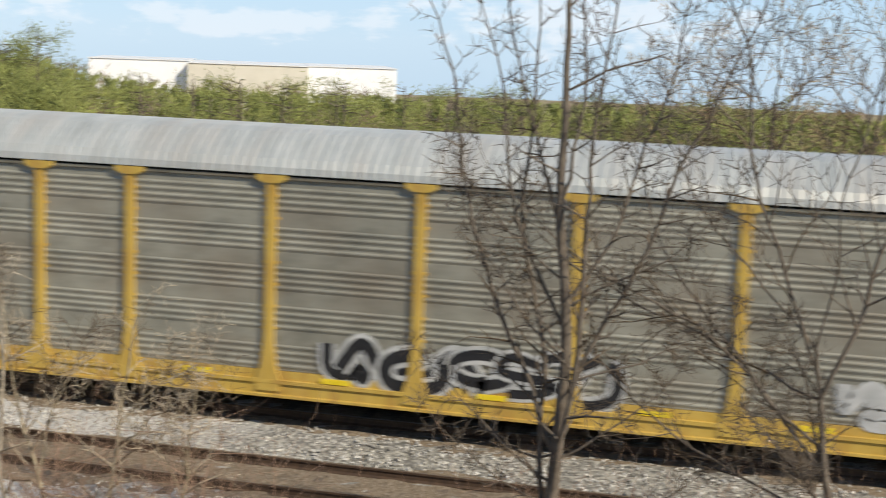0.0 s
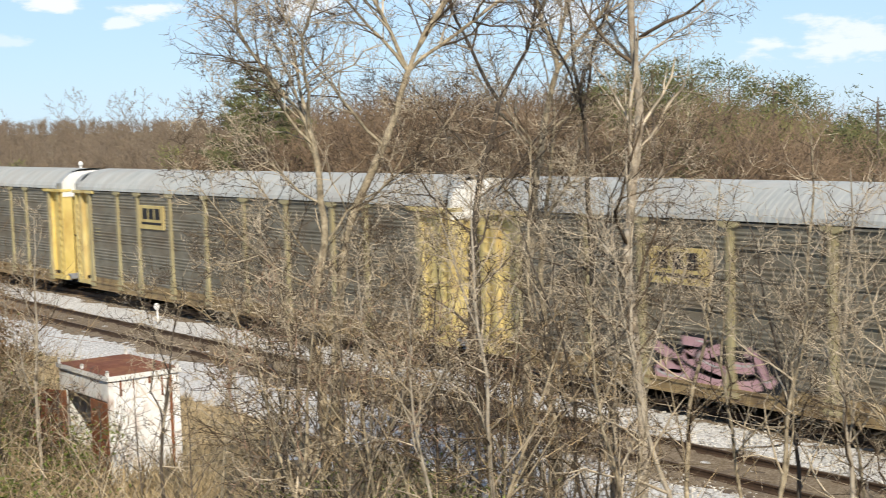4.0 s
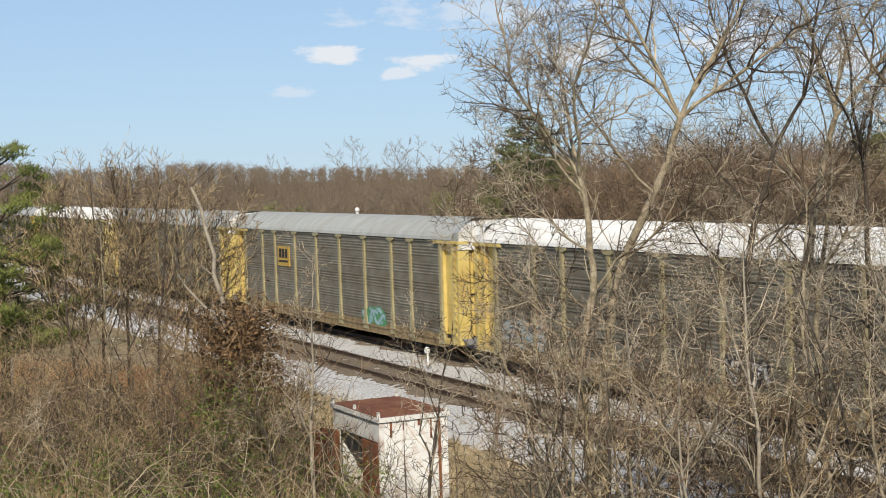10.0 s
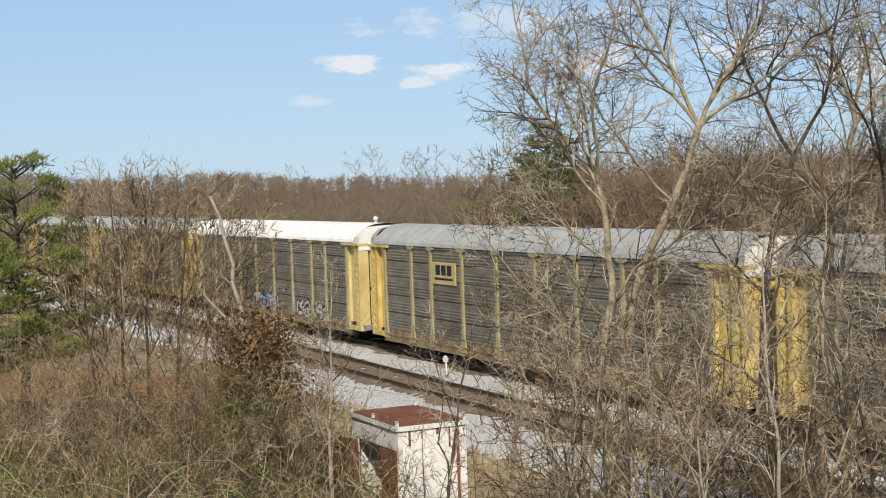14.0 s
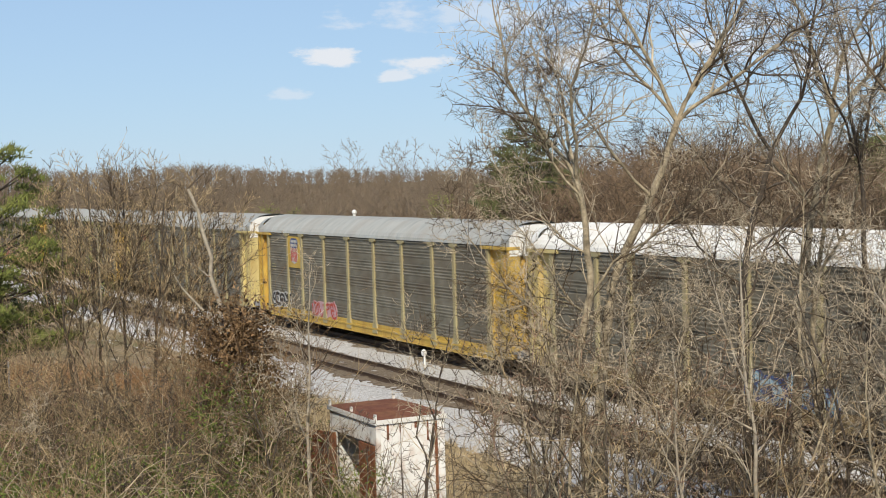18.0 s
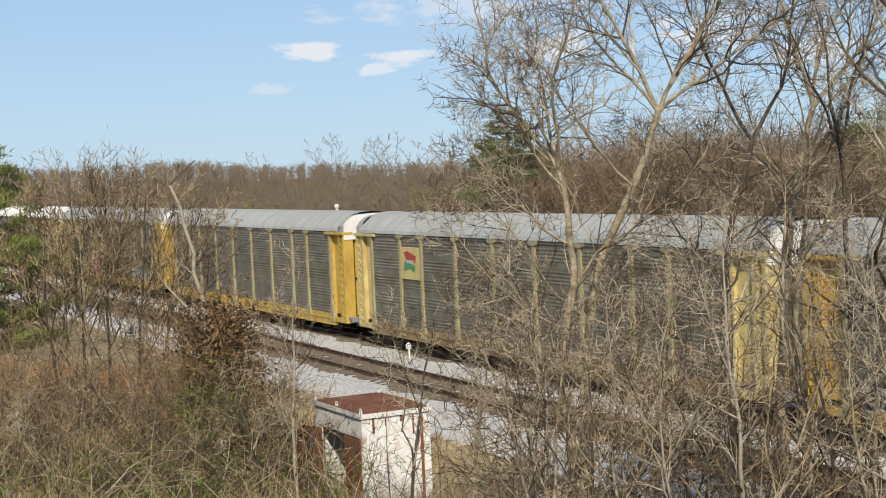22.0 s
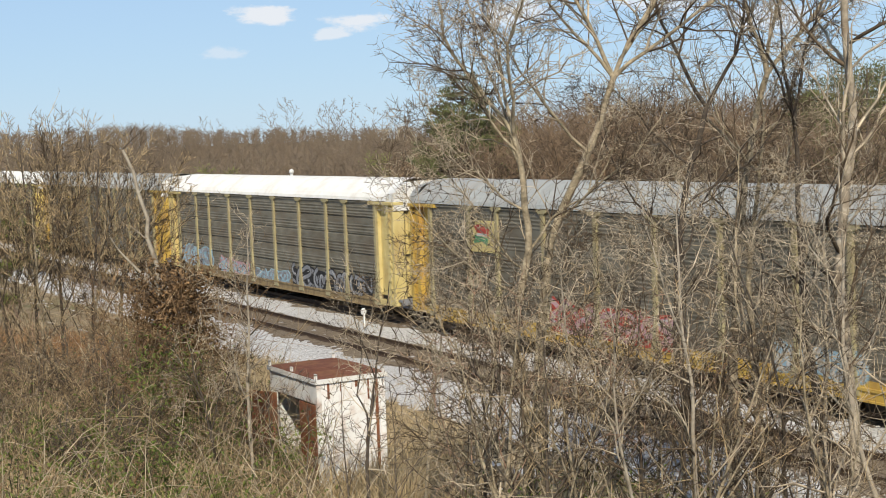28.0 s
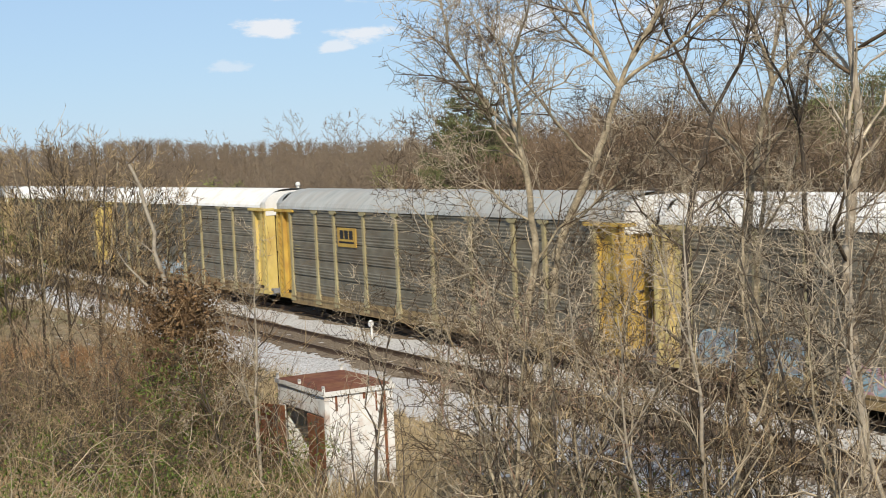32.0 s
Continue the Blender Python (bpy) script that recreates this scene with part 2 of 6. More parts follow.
def part(name, me, parent, label="", at=None):
    ob = new(name, me)
    ob.parent = parent
    if at is not None:
        ob.matrix_basis = at
    if label:
        ob["label"] = label
    return ob


def box_bm(bm, x0, y0, z0, x1, y1, z1, bevel=0.0):
    vs = [bm.verts.new(p) for p in ((x0, y0, z0), (x1, y0, z0), (x1, y1, z0), (x0, y1, z0), (x0, y0, z1), (x1, y0, z1), (x1, y1, z1), (x0, y1, z1))]
    fs = [bm.faces.new([vs[i] for i in f]) for f in ((3, 2, 1, 0), (4, 5, 6, 7), (0, 1, 5, 4), (1, 2, 6, 5), (2, 3, 7, 6), (3, 0, 4, 7))]
    if bevel:
        bmesh.ops.bevel(bm, geom=list({e for f in fs for e in f.edges}), offset=bevel, segments=1, affect="EDGES")


def boxes(name, material, items, bevel=0.0):
    bm = bmesh.new()
    for it in items:
        box_bm(bm, *it, bevel=bevel)
    me = bpy.data.meshes.new(name)
    bm.to_mesh(me)
    bm.free()
    me.materials.append(material)
    return me


def prism(name, material, outline, y0, y1, axis="y"):
    """An outline in x and z (or y and z, axis x) pulled from y0 to y1."""
    n = len(outline)
    if axis == "y":
        vs = [(u, y0, w) for u, w in outline] + [(u, y1, w) for u, w in outline]
    else:
        vs = [(y0, u, w) for u, w in outline] + [(y1, u, w) for u, w in outline]
    fs = [tuple(range(n))[::-1], tuple(range(n, 2 * n))] + [(i, (i + 1) % n, n + (i + 1) % n, n + i) for i in range(n)]
    me = mesh_of(name, vs, fs, material)
    bm = bmesh.new()
    bm.from_mesh(me)
    bmesh.ops.recalc_face_normals(bm, faces=bm.faces)
    bm.to_mesh(me)
    bm.free()
    return me


def lathe(name, material, profile, n=20, axis="y"):
    """profile of (along, radius) turned round the y axis (or z)."""
    vs, fs = [], []
    for a, r in profile:
        for i in range(n):
            c, s = math.cos(2 * math.pi * i / n) * r, math.sin(2 * math.pi * i / n) * r
            vs.append((c, a, s) if axis == "y" else (c, s, a))
    for k in range(len(profile) - 1):
        for i in range(n):
            j = (i + 1) % n
            fs.append((k * n + i, k * n + j, (k + 1) * n + j, (k + 1) * n + i))
    fs += [tuple(range(n)), tuple(range((len(profile) - 1) * n, len(profile) * n))]
    me = mesh_of(name, vs, fs, material)
    bm = bmesh.new()
    bm.from_mesh(me)
    bmesh.ops.recalc_face_normals(bm, faces=bm.faces)
    bm.to_mesh(me)
    bm.free()
    return me


def tubes(name, material, segs, sides=3):
    """segs: array of rows p0 (3), p1 (3), r0, r1; each becomes a tapered tube."""
    s = np.asarray(segs, float)
    p0, p1, r0, r1 = s[:, 0:3], s[:, 3:6], s[:, 6], s[:, 7]
    d = p1 - p0
    d /= np.maximum(np.linalg.norm(d, axis=1, keepdims=True), 1e-6)
    ref = np.where(np.abs(d[:, 2:3]) > 0.9, np.array([[1.0, 0, 0]]), np.array([[0, 0, 1.0]]))
    u = np.cross(d, ref)
    u /= np.linalg.norm(u, axis=1, keepdims=True)
    w = np.cross(d, u)
    ang = np.arange(sides) * 2 * np.pi / sides
    ring = u[:, None, :] * np.cos(ang)[None, :, None] + w[:, None, :] * np.sin(ang)[None, :, None]
    v = np.concatenate([p0[:, None] + ring * r0[:, None, None], p1[:, None] + ring * r1[:, None, None]], 1)
    n = len(s)
    i = np.arange(sides)
    j = (i + 1) % sides
    quad = np.stack([i, j, j + sides, i + sides], 1)
    f = (np.arange(n)[:, None, None] * 2 * sides + quad[None]).reshape(-1, 4)
    return raw_mesh(name, material, v.reshape(-1, 3), f)


def chain(name, material, segs, sides=6):
    """One unbroken tapered tube along joined segments."""
    s = np.asarray(segs, float)
    p = np.vstack([s[:, 0:3], s[-1:, 3:6]])
    r = np.append(s[:, 6], s[-1, 7])
    d = np.gradient(p, axis=0)
    d /= np.linalg.norm(d, axis=1, keepdims=True)
    ref = np.array([0.83, 0.55, 0.05])
    u = np.cross(d, ref)
    u /= np.linalg.norm(u, axis=1, keepdims=True)
    w = np.cross(d, u)
    ang = np.arange(sides) * 2 * np.pi / sides
    v = p[:, None] + (u[:, None] * np.cos(ang)[None, :, None] + w[:, None] * np.sin(ang)[None, :, None]) * r[:, None, None]
    i = np.arange(sides)
    j = (i + 1) % sides
    quad = np.stack([i, j, j + sides, i + sides], 1)
    f = (np.arange(len(p) - 1)[:, None, None] * sides + quad[None]).reshape(-1, 4)
    me = raw_mesh(name, material, v.reshape(-1, 3), f)
    me.shade_smooth()
    return me


def raw_mesh(name, material, v, f):
    me = bpy.data.meshes.new(name)
    k = f.shape[1]
    me.vertices.add(len(v))
    me.vertices.foreach_set("co", np.ascontiguousarray(v, dtype=np.float32).ravel())
    me.loops.add(f.size)
    me.loops.foreach_set("vertex_index", np.ascontiguousarray(f, dtype=np.int32).ravel())
    me.polygons.add(len(f))
    me.polygons.foreach_set("loop_start", np.arange(0, f.size, k, dtype=np.int32))
    me.polygons.foreach_set("loop_total", np.full(len(f), k, dtype=np.int32))
    me.update(calc_edges=True)
    me.materials.append(material)
    return me


def blades(name, material, base, direction, length, width, rng):
    """Thin three-sided blades or needles, each a long closed spike."""
    n = len(base)
    d = direction / np.linalg.norm(direction, axis=1, keepdims=True)
    ref = rng.normal(size=(n, 3))
    u = np.cross(d, ref)
    u /= np.linalg.norm(u, axis=1, keepdims=True)
    w = np.cross(d, u)
    L, W = length[:, None], width[:, None]
    v = np.stack([base + u * W, base - 0.5 * u * W + 0.87 * w * W * 0.6, base - 0.5 * u * W - 0.87 * w * W * 0.6, base + d * L], 1)
    f = (np.arange(n)[:, None, None] * 4 + np.array([[0, 1, 3], [1, 2, 3], [2, 0, 3]])[None]).reshape(-1, 3)
    return raw_mesh(name, material, v.reshape(-1, 3), f)


# ---- ground ----
def smooth(a, b, x):
    t = np.clip((x - a) / (b - a), 0, 1)
    return t * t * (3 - 2 * t)


def height(x, y):
    """Height of the land: ballast bed along the tracks, a bank up to the camera's side, a valley beyond."""
    x, y = np.asarray(x, float), np.asarray(y, float)
    z = np.full(np.broadcast(x, y).shape, -0.24)
    z = z - 0.35 * smooth(2.6, 4.0, y) - 0.15 * smooth(-7.4, -8.6, y)
    dist = np.hypot(x, y + 26.8)
    az = np.degrees(np.arctan2(-x, y + 26.8))
    drop = 0.034 * (1 - smooth(34, 58, az))
    z = z - drop * np.maximum(0, dist - 32) * smooth(4, 20, y)
    z = z + smooth(-9.5, -15, y) * 0.62 + smooth(-14, -24, y) * 0.9
    z = z + smooth(15, 2, dist) * 4.2 * smooth(-9, -14, y)
    z = z + 0.10 * np.sin(x * 0.7 + 1.3 * np.sin(y * 0.6)) * smooth(-9, -13, y)
    z = z + smooth(150, 420, dist) * smooth(56, 68, az) * 2.0
    return z


def ground():
    ys = np.concatenate([-np.geomspace(3000, 34, 22), np.arange(-33, 8, 0.5), np.geomspace(8, 3000, 40)])
    xs = np.concatenate([-np.geomspace(3000, 130, 22), np.arange(-128, 40, 1.0), np.geomspace(40, 3000, 24)])
    X, Y = np.meshgrid(xs, ys)
    Z = height(X, Y)
    near = (Y > -33) & (Y < -9) & (np.abs(X) < 140)
    rng = np.random.default_rng(3)
    Z = Z + near * rng.normal(0, 0.05, Z.shape)
    v = np.stack([X, Y, Z], -1).reshape(-1, 3)
    w, h = len(xs), len(ys)
    i = (np.arange(h - 1)[:, None] * w + np.arange(w - 1)[None]).ravel()
    f = np.stack([i, i + 1, i + w + 1, i + w], 1)
    m = mat("soil_and_dry_grass", [(0.17, 0.125, 0.07), (0.29, 0.22, 0.13), (0.40, 0.32, 0.20)], 1.2, 0.95, stain=(0.13, 0.14, 0.045), stain_scale=0.25,
            stain_amount=0.6, bump=0.6, bump_scale=9)
    me = raw_mesh("ground", m, v, f)
    me.shade_smooth()
    ob = new("ground", me)
    tagged(ob, "brown winter grass and bare soil sloping to the tracks", "ground", kind="structure")


ground()


def grimy(m):
    """Mixes coarse dull grey stone into the pale ballast towards the east end."""
    t = m.node_tree
    b = t.nodes["Principled BSDF"]
    pale = b.inputs["Base Color"].links[0].from_socket
    tc = t.nodes.new("ShaderNodeTexCoord")
    xyz = t.nodes.new("ShaderNodeSeparateXYZ")
    link(t, tc.outputs["Object"], xyz.inputs[0])
    big = t.nodes.new("ShaderNodeTexNoise")
    big.inputs["Scale"].default_value = 0.5
    link(t, tc.outputs["Object"], big.inputs["Vector"])
    where = math_node(t, "MULTIPLY_ADD", big.outputs["Fac"], 9.0, xyz.outputs["X"])
    mr = t.nodes.new("ShaderNodeMapRange")
    mr.inputs["From Min"].default_value, mr.inputs["From Max"].default_value = -12.5, -3.0
    mr.inputs["To Max"].default_value = 0.9
    link(t, where, mr.inputs["Value"])
    v = t.nodes.new("ShaderNodeTexVoronoi")
    v.inputs["Scale"].default_value = 13.0
    link(t, tc.outputs["Object"], v.inputs["Vector"])
    r = t.nodes.new("ShaderNodeValToRGB")
    e = r.color_ramp.elements
    e[0].position, e[0].color = 0.15, (0.05, 0.046, 0.036, 1)
    e[1].position, e[1].color = 0.95, (0.42, 0.40, 0.34, 1)
    link(t, v.outputs["Color"], r.inputs["Fac"])
    mx = t.nodes.new("ShaderNodeMix")
    mx.data_type = "RGBA"
    link(t, mr.outputs[0], mx.inputs["Factor"])
    link(t, pale, mx.inputs["A"])
    link(t, r.outputs["Color"], mx.inputs["B"])
    link(t, mx.outputs["Result"], b.inputs["Base Color"])


def ballast():
    """The stone bed of both tracks, a raised sheet with an uneven surface and edge."""
    rng = np.random.default_rng(5)
    xs = np.arange(-170, 30, 0.25)
    ys = np.arange(-12.4, 3.4, 0.2)
    X, Y = np.meshgrid(xs, ys)
    n = np.sin(X * 0.9) * 0.25 + np.sin(X * 0.31 + 2) * 0.35
    near = -3.0 * smooth(-25, -17, X)
    edge = smooth(-8.9 + near, -8.0 + near + n * 0.5, Y) * smooth(3.3, 2.6, Y)
    Z = height(X, Y) - 0.06 + edge * (0.10 - near * 0.05 * smooth(-7.8, -8.8, Y)) + rng.normal(0, 0.018, X.shape)
    v = np.stack([X, Y, Z], -1).reshape(-1, 3)
    w, h = len(xs), len(ys)
    i = (np.arange(h - 1)[:, None] * w + np.arange(w - 1)[None]).ravel()
    f = np.stack([i, i + 1, i + w + 1, i + w], 1)
    m = mat("limestone_ballast", [(0.20, 0.195, 0.18), (0.55, 0.54, 0.52), (0.84, 0.83, 0.81)], 14.0, 0.9, bump=0.9, bump_scale=22,
            stain=(0.62, 0.62, 0.60), stain_scale=0.35, stain_amount=0.6)
    grimy(m)
    soil = mat("fouled_track_stone", [(0.10, 0.075, 0.05), (0.20, 0.155, 0.105), (0.30, 0.25, 0.19)], 14.0, 0.95, bump=0.9, bump_scale=22)
    rows = np.arange(-2.6, 2.6, 0.14)
    for yc, half in ((-4.62, 1.28), (0.0, 1.5)):
        xb = np.arange(-170, 30, 0.3)
        XB, YB = np.meshgrid(xb, rows)
        lim = half + 0.22 * np.sin(XB * 0.83) + 0.16 * np.sin(XB * 2.1 + 1)
        ZB = height(XB, YB + yc) + (0.078 if yc < -1 else 0.062) - 0.10 * smooth(lim - 0.15, lim + 0.25, np.abs(YB)) + rng.normal(0, 0.014, XB.shape)
        vb = np.stack([XB, YB + yc, ZB], -1).reshape(-1, 3)
        ib = (np.arange(len(rows) - 1)[:, None] * len(xb) + np.arange(len(xb) - 1)[None]).ravel()
        fb = np.stack([ib, ib + 1, ib + len(xb) + 1, ib + len(xb)], 1)
        tagged(new("track_bed", raw_mesh("track_bed", soil, vb, fb)), "brown fouled stone between the rails", "ballast", kind="stuff")
    # loose stones on top, where the bed lies nearest
    n = 26000
    sx, sy = rng.uniform(-26, 4, n), rng.uniform(-11.4, 2.6, n)
    keep = (np.abs(sy + 4.62) > 0.9) & (np.abs(sy) > 1.2) & (sy > -8.9 - 3.0 * smooth(-25, -17, sx))
    sx, sy = sx[keep], sy[keep]
    n = len(sx)
    size = rng.uniform(0.018, 0.045, n)
    c = np.stack([sx, sy, height(sx, sy) + 0.045 + size * 0.3], 1)
    corner = np.array([(1, 0, 0), (-1, 0, 0), (0, 1, 0), (0, -1, 0), (0, 0, 0.8), (0, 0, -0.8)], float)
    vs = c[:, None] + (corner[None] * rng.uniform(0.6, 1.3, (n, 6, 1)) + rng.normal(size=(n, 6, 3)) * 0.2) * size[:, None, None]
    tri = np.array([(0, 2, 4), (2, 1, 4), (1, 3, 4), (3, 0, 4), (2, 0, 5), (1, 2, 5), (3, 1, 5), (0, 3, 5)])
    fs = (np.arange(n)[:, None, None] * 6 + tri[None]).reshape(-1, 3)
    chip = mat("limestone_chips", [(0.30, 0.28, 0.24), (0.62, 0.60, 0.56)], 0.8, 0.9, island=0.5)
    tagged(new("ballast_stones", raw_mesh("ballast_stones", chip, vs.reshape(-1, 3), fs)), "loose grey and white crushed stones on the ballast", "stones", kind="stuff")
    ob = new("ballast", raw_mesh("ballast", m, v, f))
    tagged(ob, "pale crushed limestone ballast under both tracks", "ballast", kind="stuff")


ballast()


def track(y, label):
    t = new("railway_track")
    t.location = (0, y, 0)
    tagged(t, label, "railway track")
    prof = [(-0.07, -0.17), (0.07, -0.17), (0.07, -0.155), (0.012, -0.13), (0.012, -0.045), (0.036, -0.035), (0.036, -0.006), (0.028, 0.0),
            (-0.028, 0.0), (-0.036, -0.006), (-0.036, -0.035), (-0.012, -0.045), (-0.012, -0.13), (-0.07, -0.155)]
    me = prism("rail", M_RAIL, prof, -170, 30, axis="x")
    me.materials.append(M_TREAD)
    for p in me.polygons:
        if p.normal.z > 0.8 and p.center.z > -0.02:
            p.material_index = 1
    for s in (-0.7535, 0.7535):
        part("rail", me, t, at=pose(0, s, 0))
    tie = boxes("tie", M_TIE, [(-0.115, -1.3, -0.36, 0.115, 1.3, -0.172)], bevel=0.012)
    rng = random.Random(int(abs(y) * 10))
    n = 0
    x = -75.0
    while x < 4 and n < 150:
        part("tie", tie, t, at=pose(x + rng.uniform(-0.03, 0.03), rng.uniform(-0.05, 0.05), rng.uniform(-0.012, 0.006), 0, 0, rng.uniform(-1, 1)))
        x += 0.53
        n += 1
    rest = [(a - 0.115, -1.3, -0.36, a + 0.115, 1.3, -0.176) for a in np.arange(-168, -75.3, 0.53)] + [(a - 0.115, -1.3, -0.36, a + 0.115, 1.3, -0.176) for a in np.arange(4.6, 28, 0.53)]
    tagged(part("more_ties", boxes("more_ties", M_TIE, rest), t), kind="stuff")


track(0.0, "railway track with rusty rails on pale ballast under the train")
track(-4.62, "empty railway track with rusty rails and brown wooden ties")

# ---- autorack train ----
PITCH, HALF = 28.6, 13.6
POSTS = (-12.0, -9.2, -7.27, -4.37, -1.46, 1.46, 4.37, 7.27, 9.2, 12.0)
Z_SILL, Z_DECK, Z_EAVE, Z_TOP = 0.44, 0.95, 4.68, 5.55
ROOF_PROFILE = [(-1.57, 4.70), (-1.55, 4.83), (-1.45, 4.98), (-1.25, 5.14), (-1.0, 5.31), (-0.78, 5.43), (-0.5, 5.50), (0.0, 5.53)]
ROOF_PROFILE = ROOF_PROFILE + [(-y, z) for y, z in ROOF_PROFILE[-2::-1]]


def rib_profile(z0, z1, seams):
    """Depth against height of a ribbed steel side: raised ribs in groups, and open seams between the sheets."""
    pts, z, i = [], z0, 0
    step = 0.125
    while z < z1 - 0.02:
        group = i % 6
        deep = 0.0 if group in (4, 5) else 0.020
        top = min(z + step, z1)
        h = top - z
        pts += [(0.0, z), (0.0, z + h * 0.22), (-deep, z + h * 0.60), (-deep, z + h * 0.78)]
        z += step
        i += 1
    pts.append((0.0, z1))
    out = []
    for d, zz in pts:
        if any(abs(zz - s) < 0.035 for s in seams):
            d = 0.05
        out.append((d, zz))
    return out


def panel_mesh(width, material, seams):
    prof = rib_profile(Z_DECK + 0.01, Z_EAVE - 0.03, seams)
    vs, fs = [], []
    for d, z in prof:
        vs += [(0, d, z), (width, d, z)]
    for i in range(len(prof) - 1):
        fs.append((2 * i, 2 * i + 1, 2 * i + 3, 2 * i + 2))
    n = len(vs)
    z0, z1 = prof[0][1], prof[-1][1]
    vs += [(0, 0.07, z0), (width, 0.07, z0), (width, 0.07, z1), (0, 0.07, z1)]
    fs += [(n, n + 3, n + 2, n + 1), (0, n, n + 1, 1), (2 * len(prof) - 2, 2 * len(prof) - 1, n + 2, n + 3)]
    return mesh_of("side_panel", vs, fs, material)


def post_mesh(material):
    """A hat-section post with a splayed foot and a wide cap bracket."""
    bm = bmesh.new()
    out = [(-0.09, 4.63), (0.09, 4.63), (0.09, 1.55), (0.15, 1.05), (0.24, 0.80), (0.24, 0.56), (-0.24, 0.56), (-0.24, 0.80), (-0.15, 1.05), (-0.09, 1.55)]
    front = [bm.verts.new((x, -0.075, z)) for x, z in out]
    back = [bm.verts.new((x * 1.05, 0.03, z)) for x, z in out]
    bm.faces.new(front)
    bm.faces.new(back[::-1])
    n = len(out)
    for i in range(n):
        bm.faces.new((front[(i + 1) % n], front[i], back[i], back[(i + 1) % n]))
    bmesh.ops.recalc_face_normals(bm, faces=bm.faces)
    vs = [(-0.30, 4.69), (0.30, 4.69), (0.30, 4.61), (0.15, 4.54), (-0.15, 4.54), (-0.30, 4.61)]
    f = [bm.verts.new((x, -0.095, z)) for x, z in vs]
    b = [bm.verts.new((x, 0.02, z)) for x, z in vs]
    bm.faces.new(f[::-1])
    bm.faces.new(b)
    for i in range(6):
        bm.faces.new((f[i], f[(i + 1) % 6], b[(i + 1) % 6], b[i]))
    for k in range(7):
        for s in (-1, 1):
            z = 1.75 + k * 0.42
            box_bm(bm, s * 0.12 - 0.03, -0.02, z, s * 0.12 + 0.03, 0.01, z + 0.05)
    bmesh.ops.recalc_face_normals(bm, faces=bm.faces)
    me = bpy.data.meshes.new("post")
    bm.to_mesh(me)
    bm.free()
    me.materials.append(material)
    return me


def roof_end(z):
    """How far the roof sheet reaches along the car: further at the crown than at the eave."""
    return 12.78 + 0.46 * min(1.0, max(0.0, (z - 4.7) / 0.8))


def roof_mesh(material):
    """The arched roof with its cross ribs and slanted end edges."""
    vs, fs = [], []
    xs = np.arange(-13.0, 13.001, 0.1)
    n = len(ROOF_PROFILE)
    for i, x in enumerate(xs):
        k = 0.0 if i % 2 else 0.032
        for y, z in ROOF_PROFILE:
            ln = math.hypot(y, z - 4.0)
            shift = math.copysign((roof_end(z) - 13.0) * (abs(x) / 13.0) ** 24, x)
            vs.append((x + shift, y + k * y / ln, z + k * (z - 4.0) / ln))
    for i in range(len(xs) - 1):
        for j in range(n - 1):
            a = i * n + j
            fs.append((a, a + n, a + n + 1, a + 1))
    return mesh_of("roof", vs, fs, material)


HOOD_PROFILE = [(-1.50, 4.68), (-1.50, 4.96), (-1.36, 5.16), (-1.12, 5.33), (-0.8, 5.43), (0.0, 5.46)]
HOOD_PROFILE = HOOD_PROFILE + [(-y, z) for y, z in HOOD_PROFILE[-2::-1]]


def hood_mesh(material):
    """The smooth hood that closes the roof's end, a hand's width clear of the ribbed sheet."""
    n = len(HOOD_PROFILE)
    vs = [(roof_end(z) + 0.07, y, z) for y, z in HOOD_PROFILE] + [(13.60, y, z) for y, z in HOOD_PROFILE]
    fs = [(j, j + n, j + n + 1, j + 1) for j in range(n - 1)]
    return mesh_of("roof_hood", vs, fs, material)


def end_plate_mesh(material):
    """The flat end plate over the doors, with a turned lip."""
    out = [(-1.52, 4.34)] + [(y * 1.012, z + 0.012) for y, z in HOOD_PROFILE] + [(1.52, 4.34)]
    return prism("end_plate", material, out, 13.602, 13.64, axis="x")


def leaf_profile(material):
    out = [(0, 0), (0.05, 0), (0.05, 0.11), (0.14, 0.13), (0.14, 0.28), (0.05, 0.30), (0.05, 0.41), (0, 0.41)]
    n = len(out)
    vs = [(x, y, z) for z in (0.92, 4.60) for x, y in out]
    fs = [tuple(range(n))[::-1], tuple(range(n, 2 * n))] + [(i, (i + 1) % n, n + (i + 1) % n, n + i) for i in range(n)]
    return mesh_of("door_leaf", vs, fs, material)


CORNER_BITS = (("corner_panel", (11.98, -1.34, 0.95, 13.44, -1.28, 4.60)), ("corner_stile", (12.95, -1.53, 0.80, 13.18, -1.16, 4.58)), ("corner_post", (13.42, -1.56, 0.80, 13.60, -1.06, 4.58)),
               ("corner_jamb", (11.96, -1.48, 0.95, 12.10, -1.279, 4.59)), ("corner_beam", (11.55, -1.63, 4.56, 13.66, -1.10, 4.68)), ("corner_sill", (12.0, -1.55, 0.60, 13.62, -1.06, 0.80)))


def corner_meshes(material):
    """End corner bay of the side: a set-back panel, its bordering posts and the beams over and under it."""
    return [(n, boxes(n, material, [b], bevel=0.012)) for n, b in CORNER_BITS]


def rung_mesh(material):
    """One bent grab iron."""
    bm = bmesh.new()
    box_bm(bm, 13.14, -1.600, 0, 13.46, -1.575, 0.026)
    me = bpy.data.meshes.new("rung")
    bm.to_mesh(me)
    bm.free()
    me.materials.append(material)
    return me


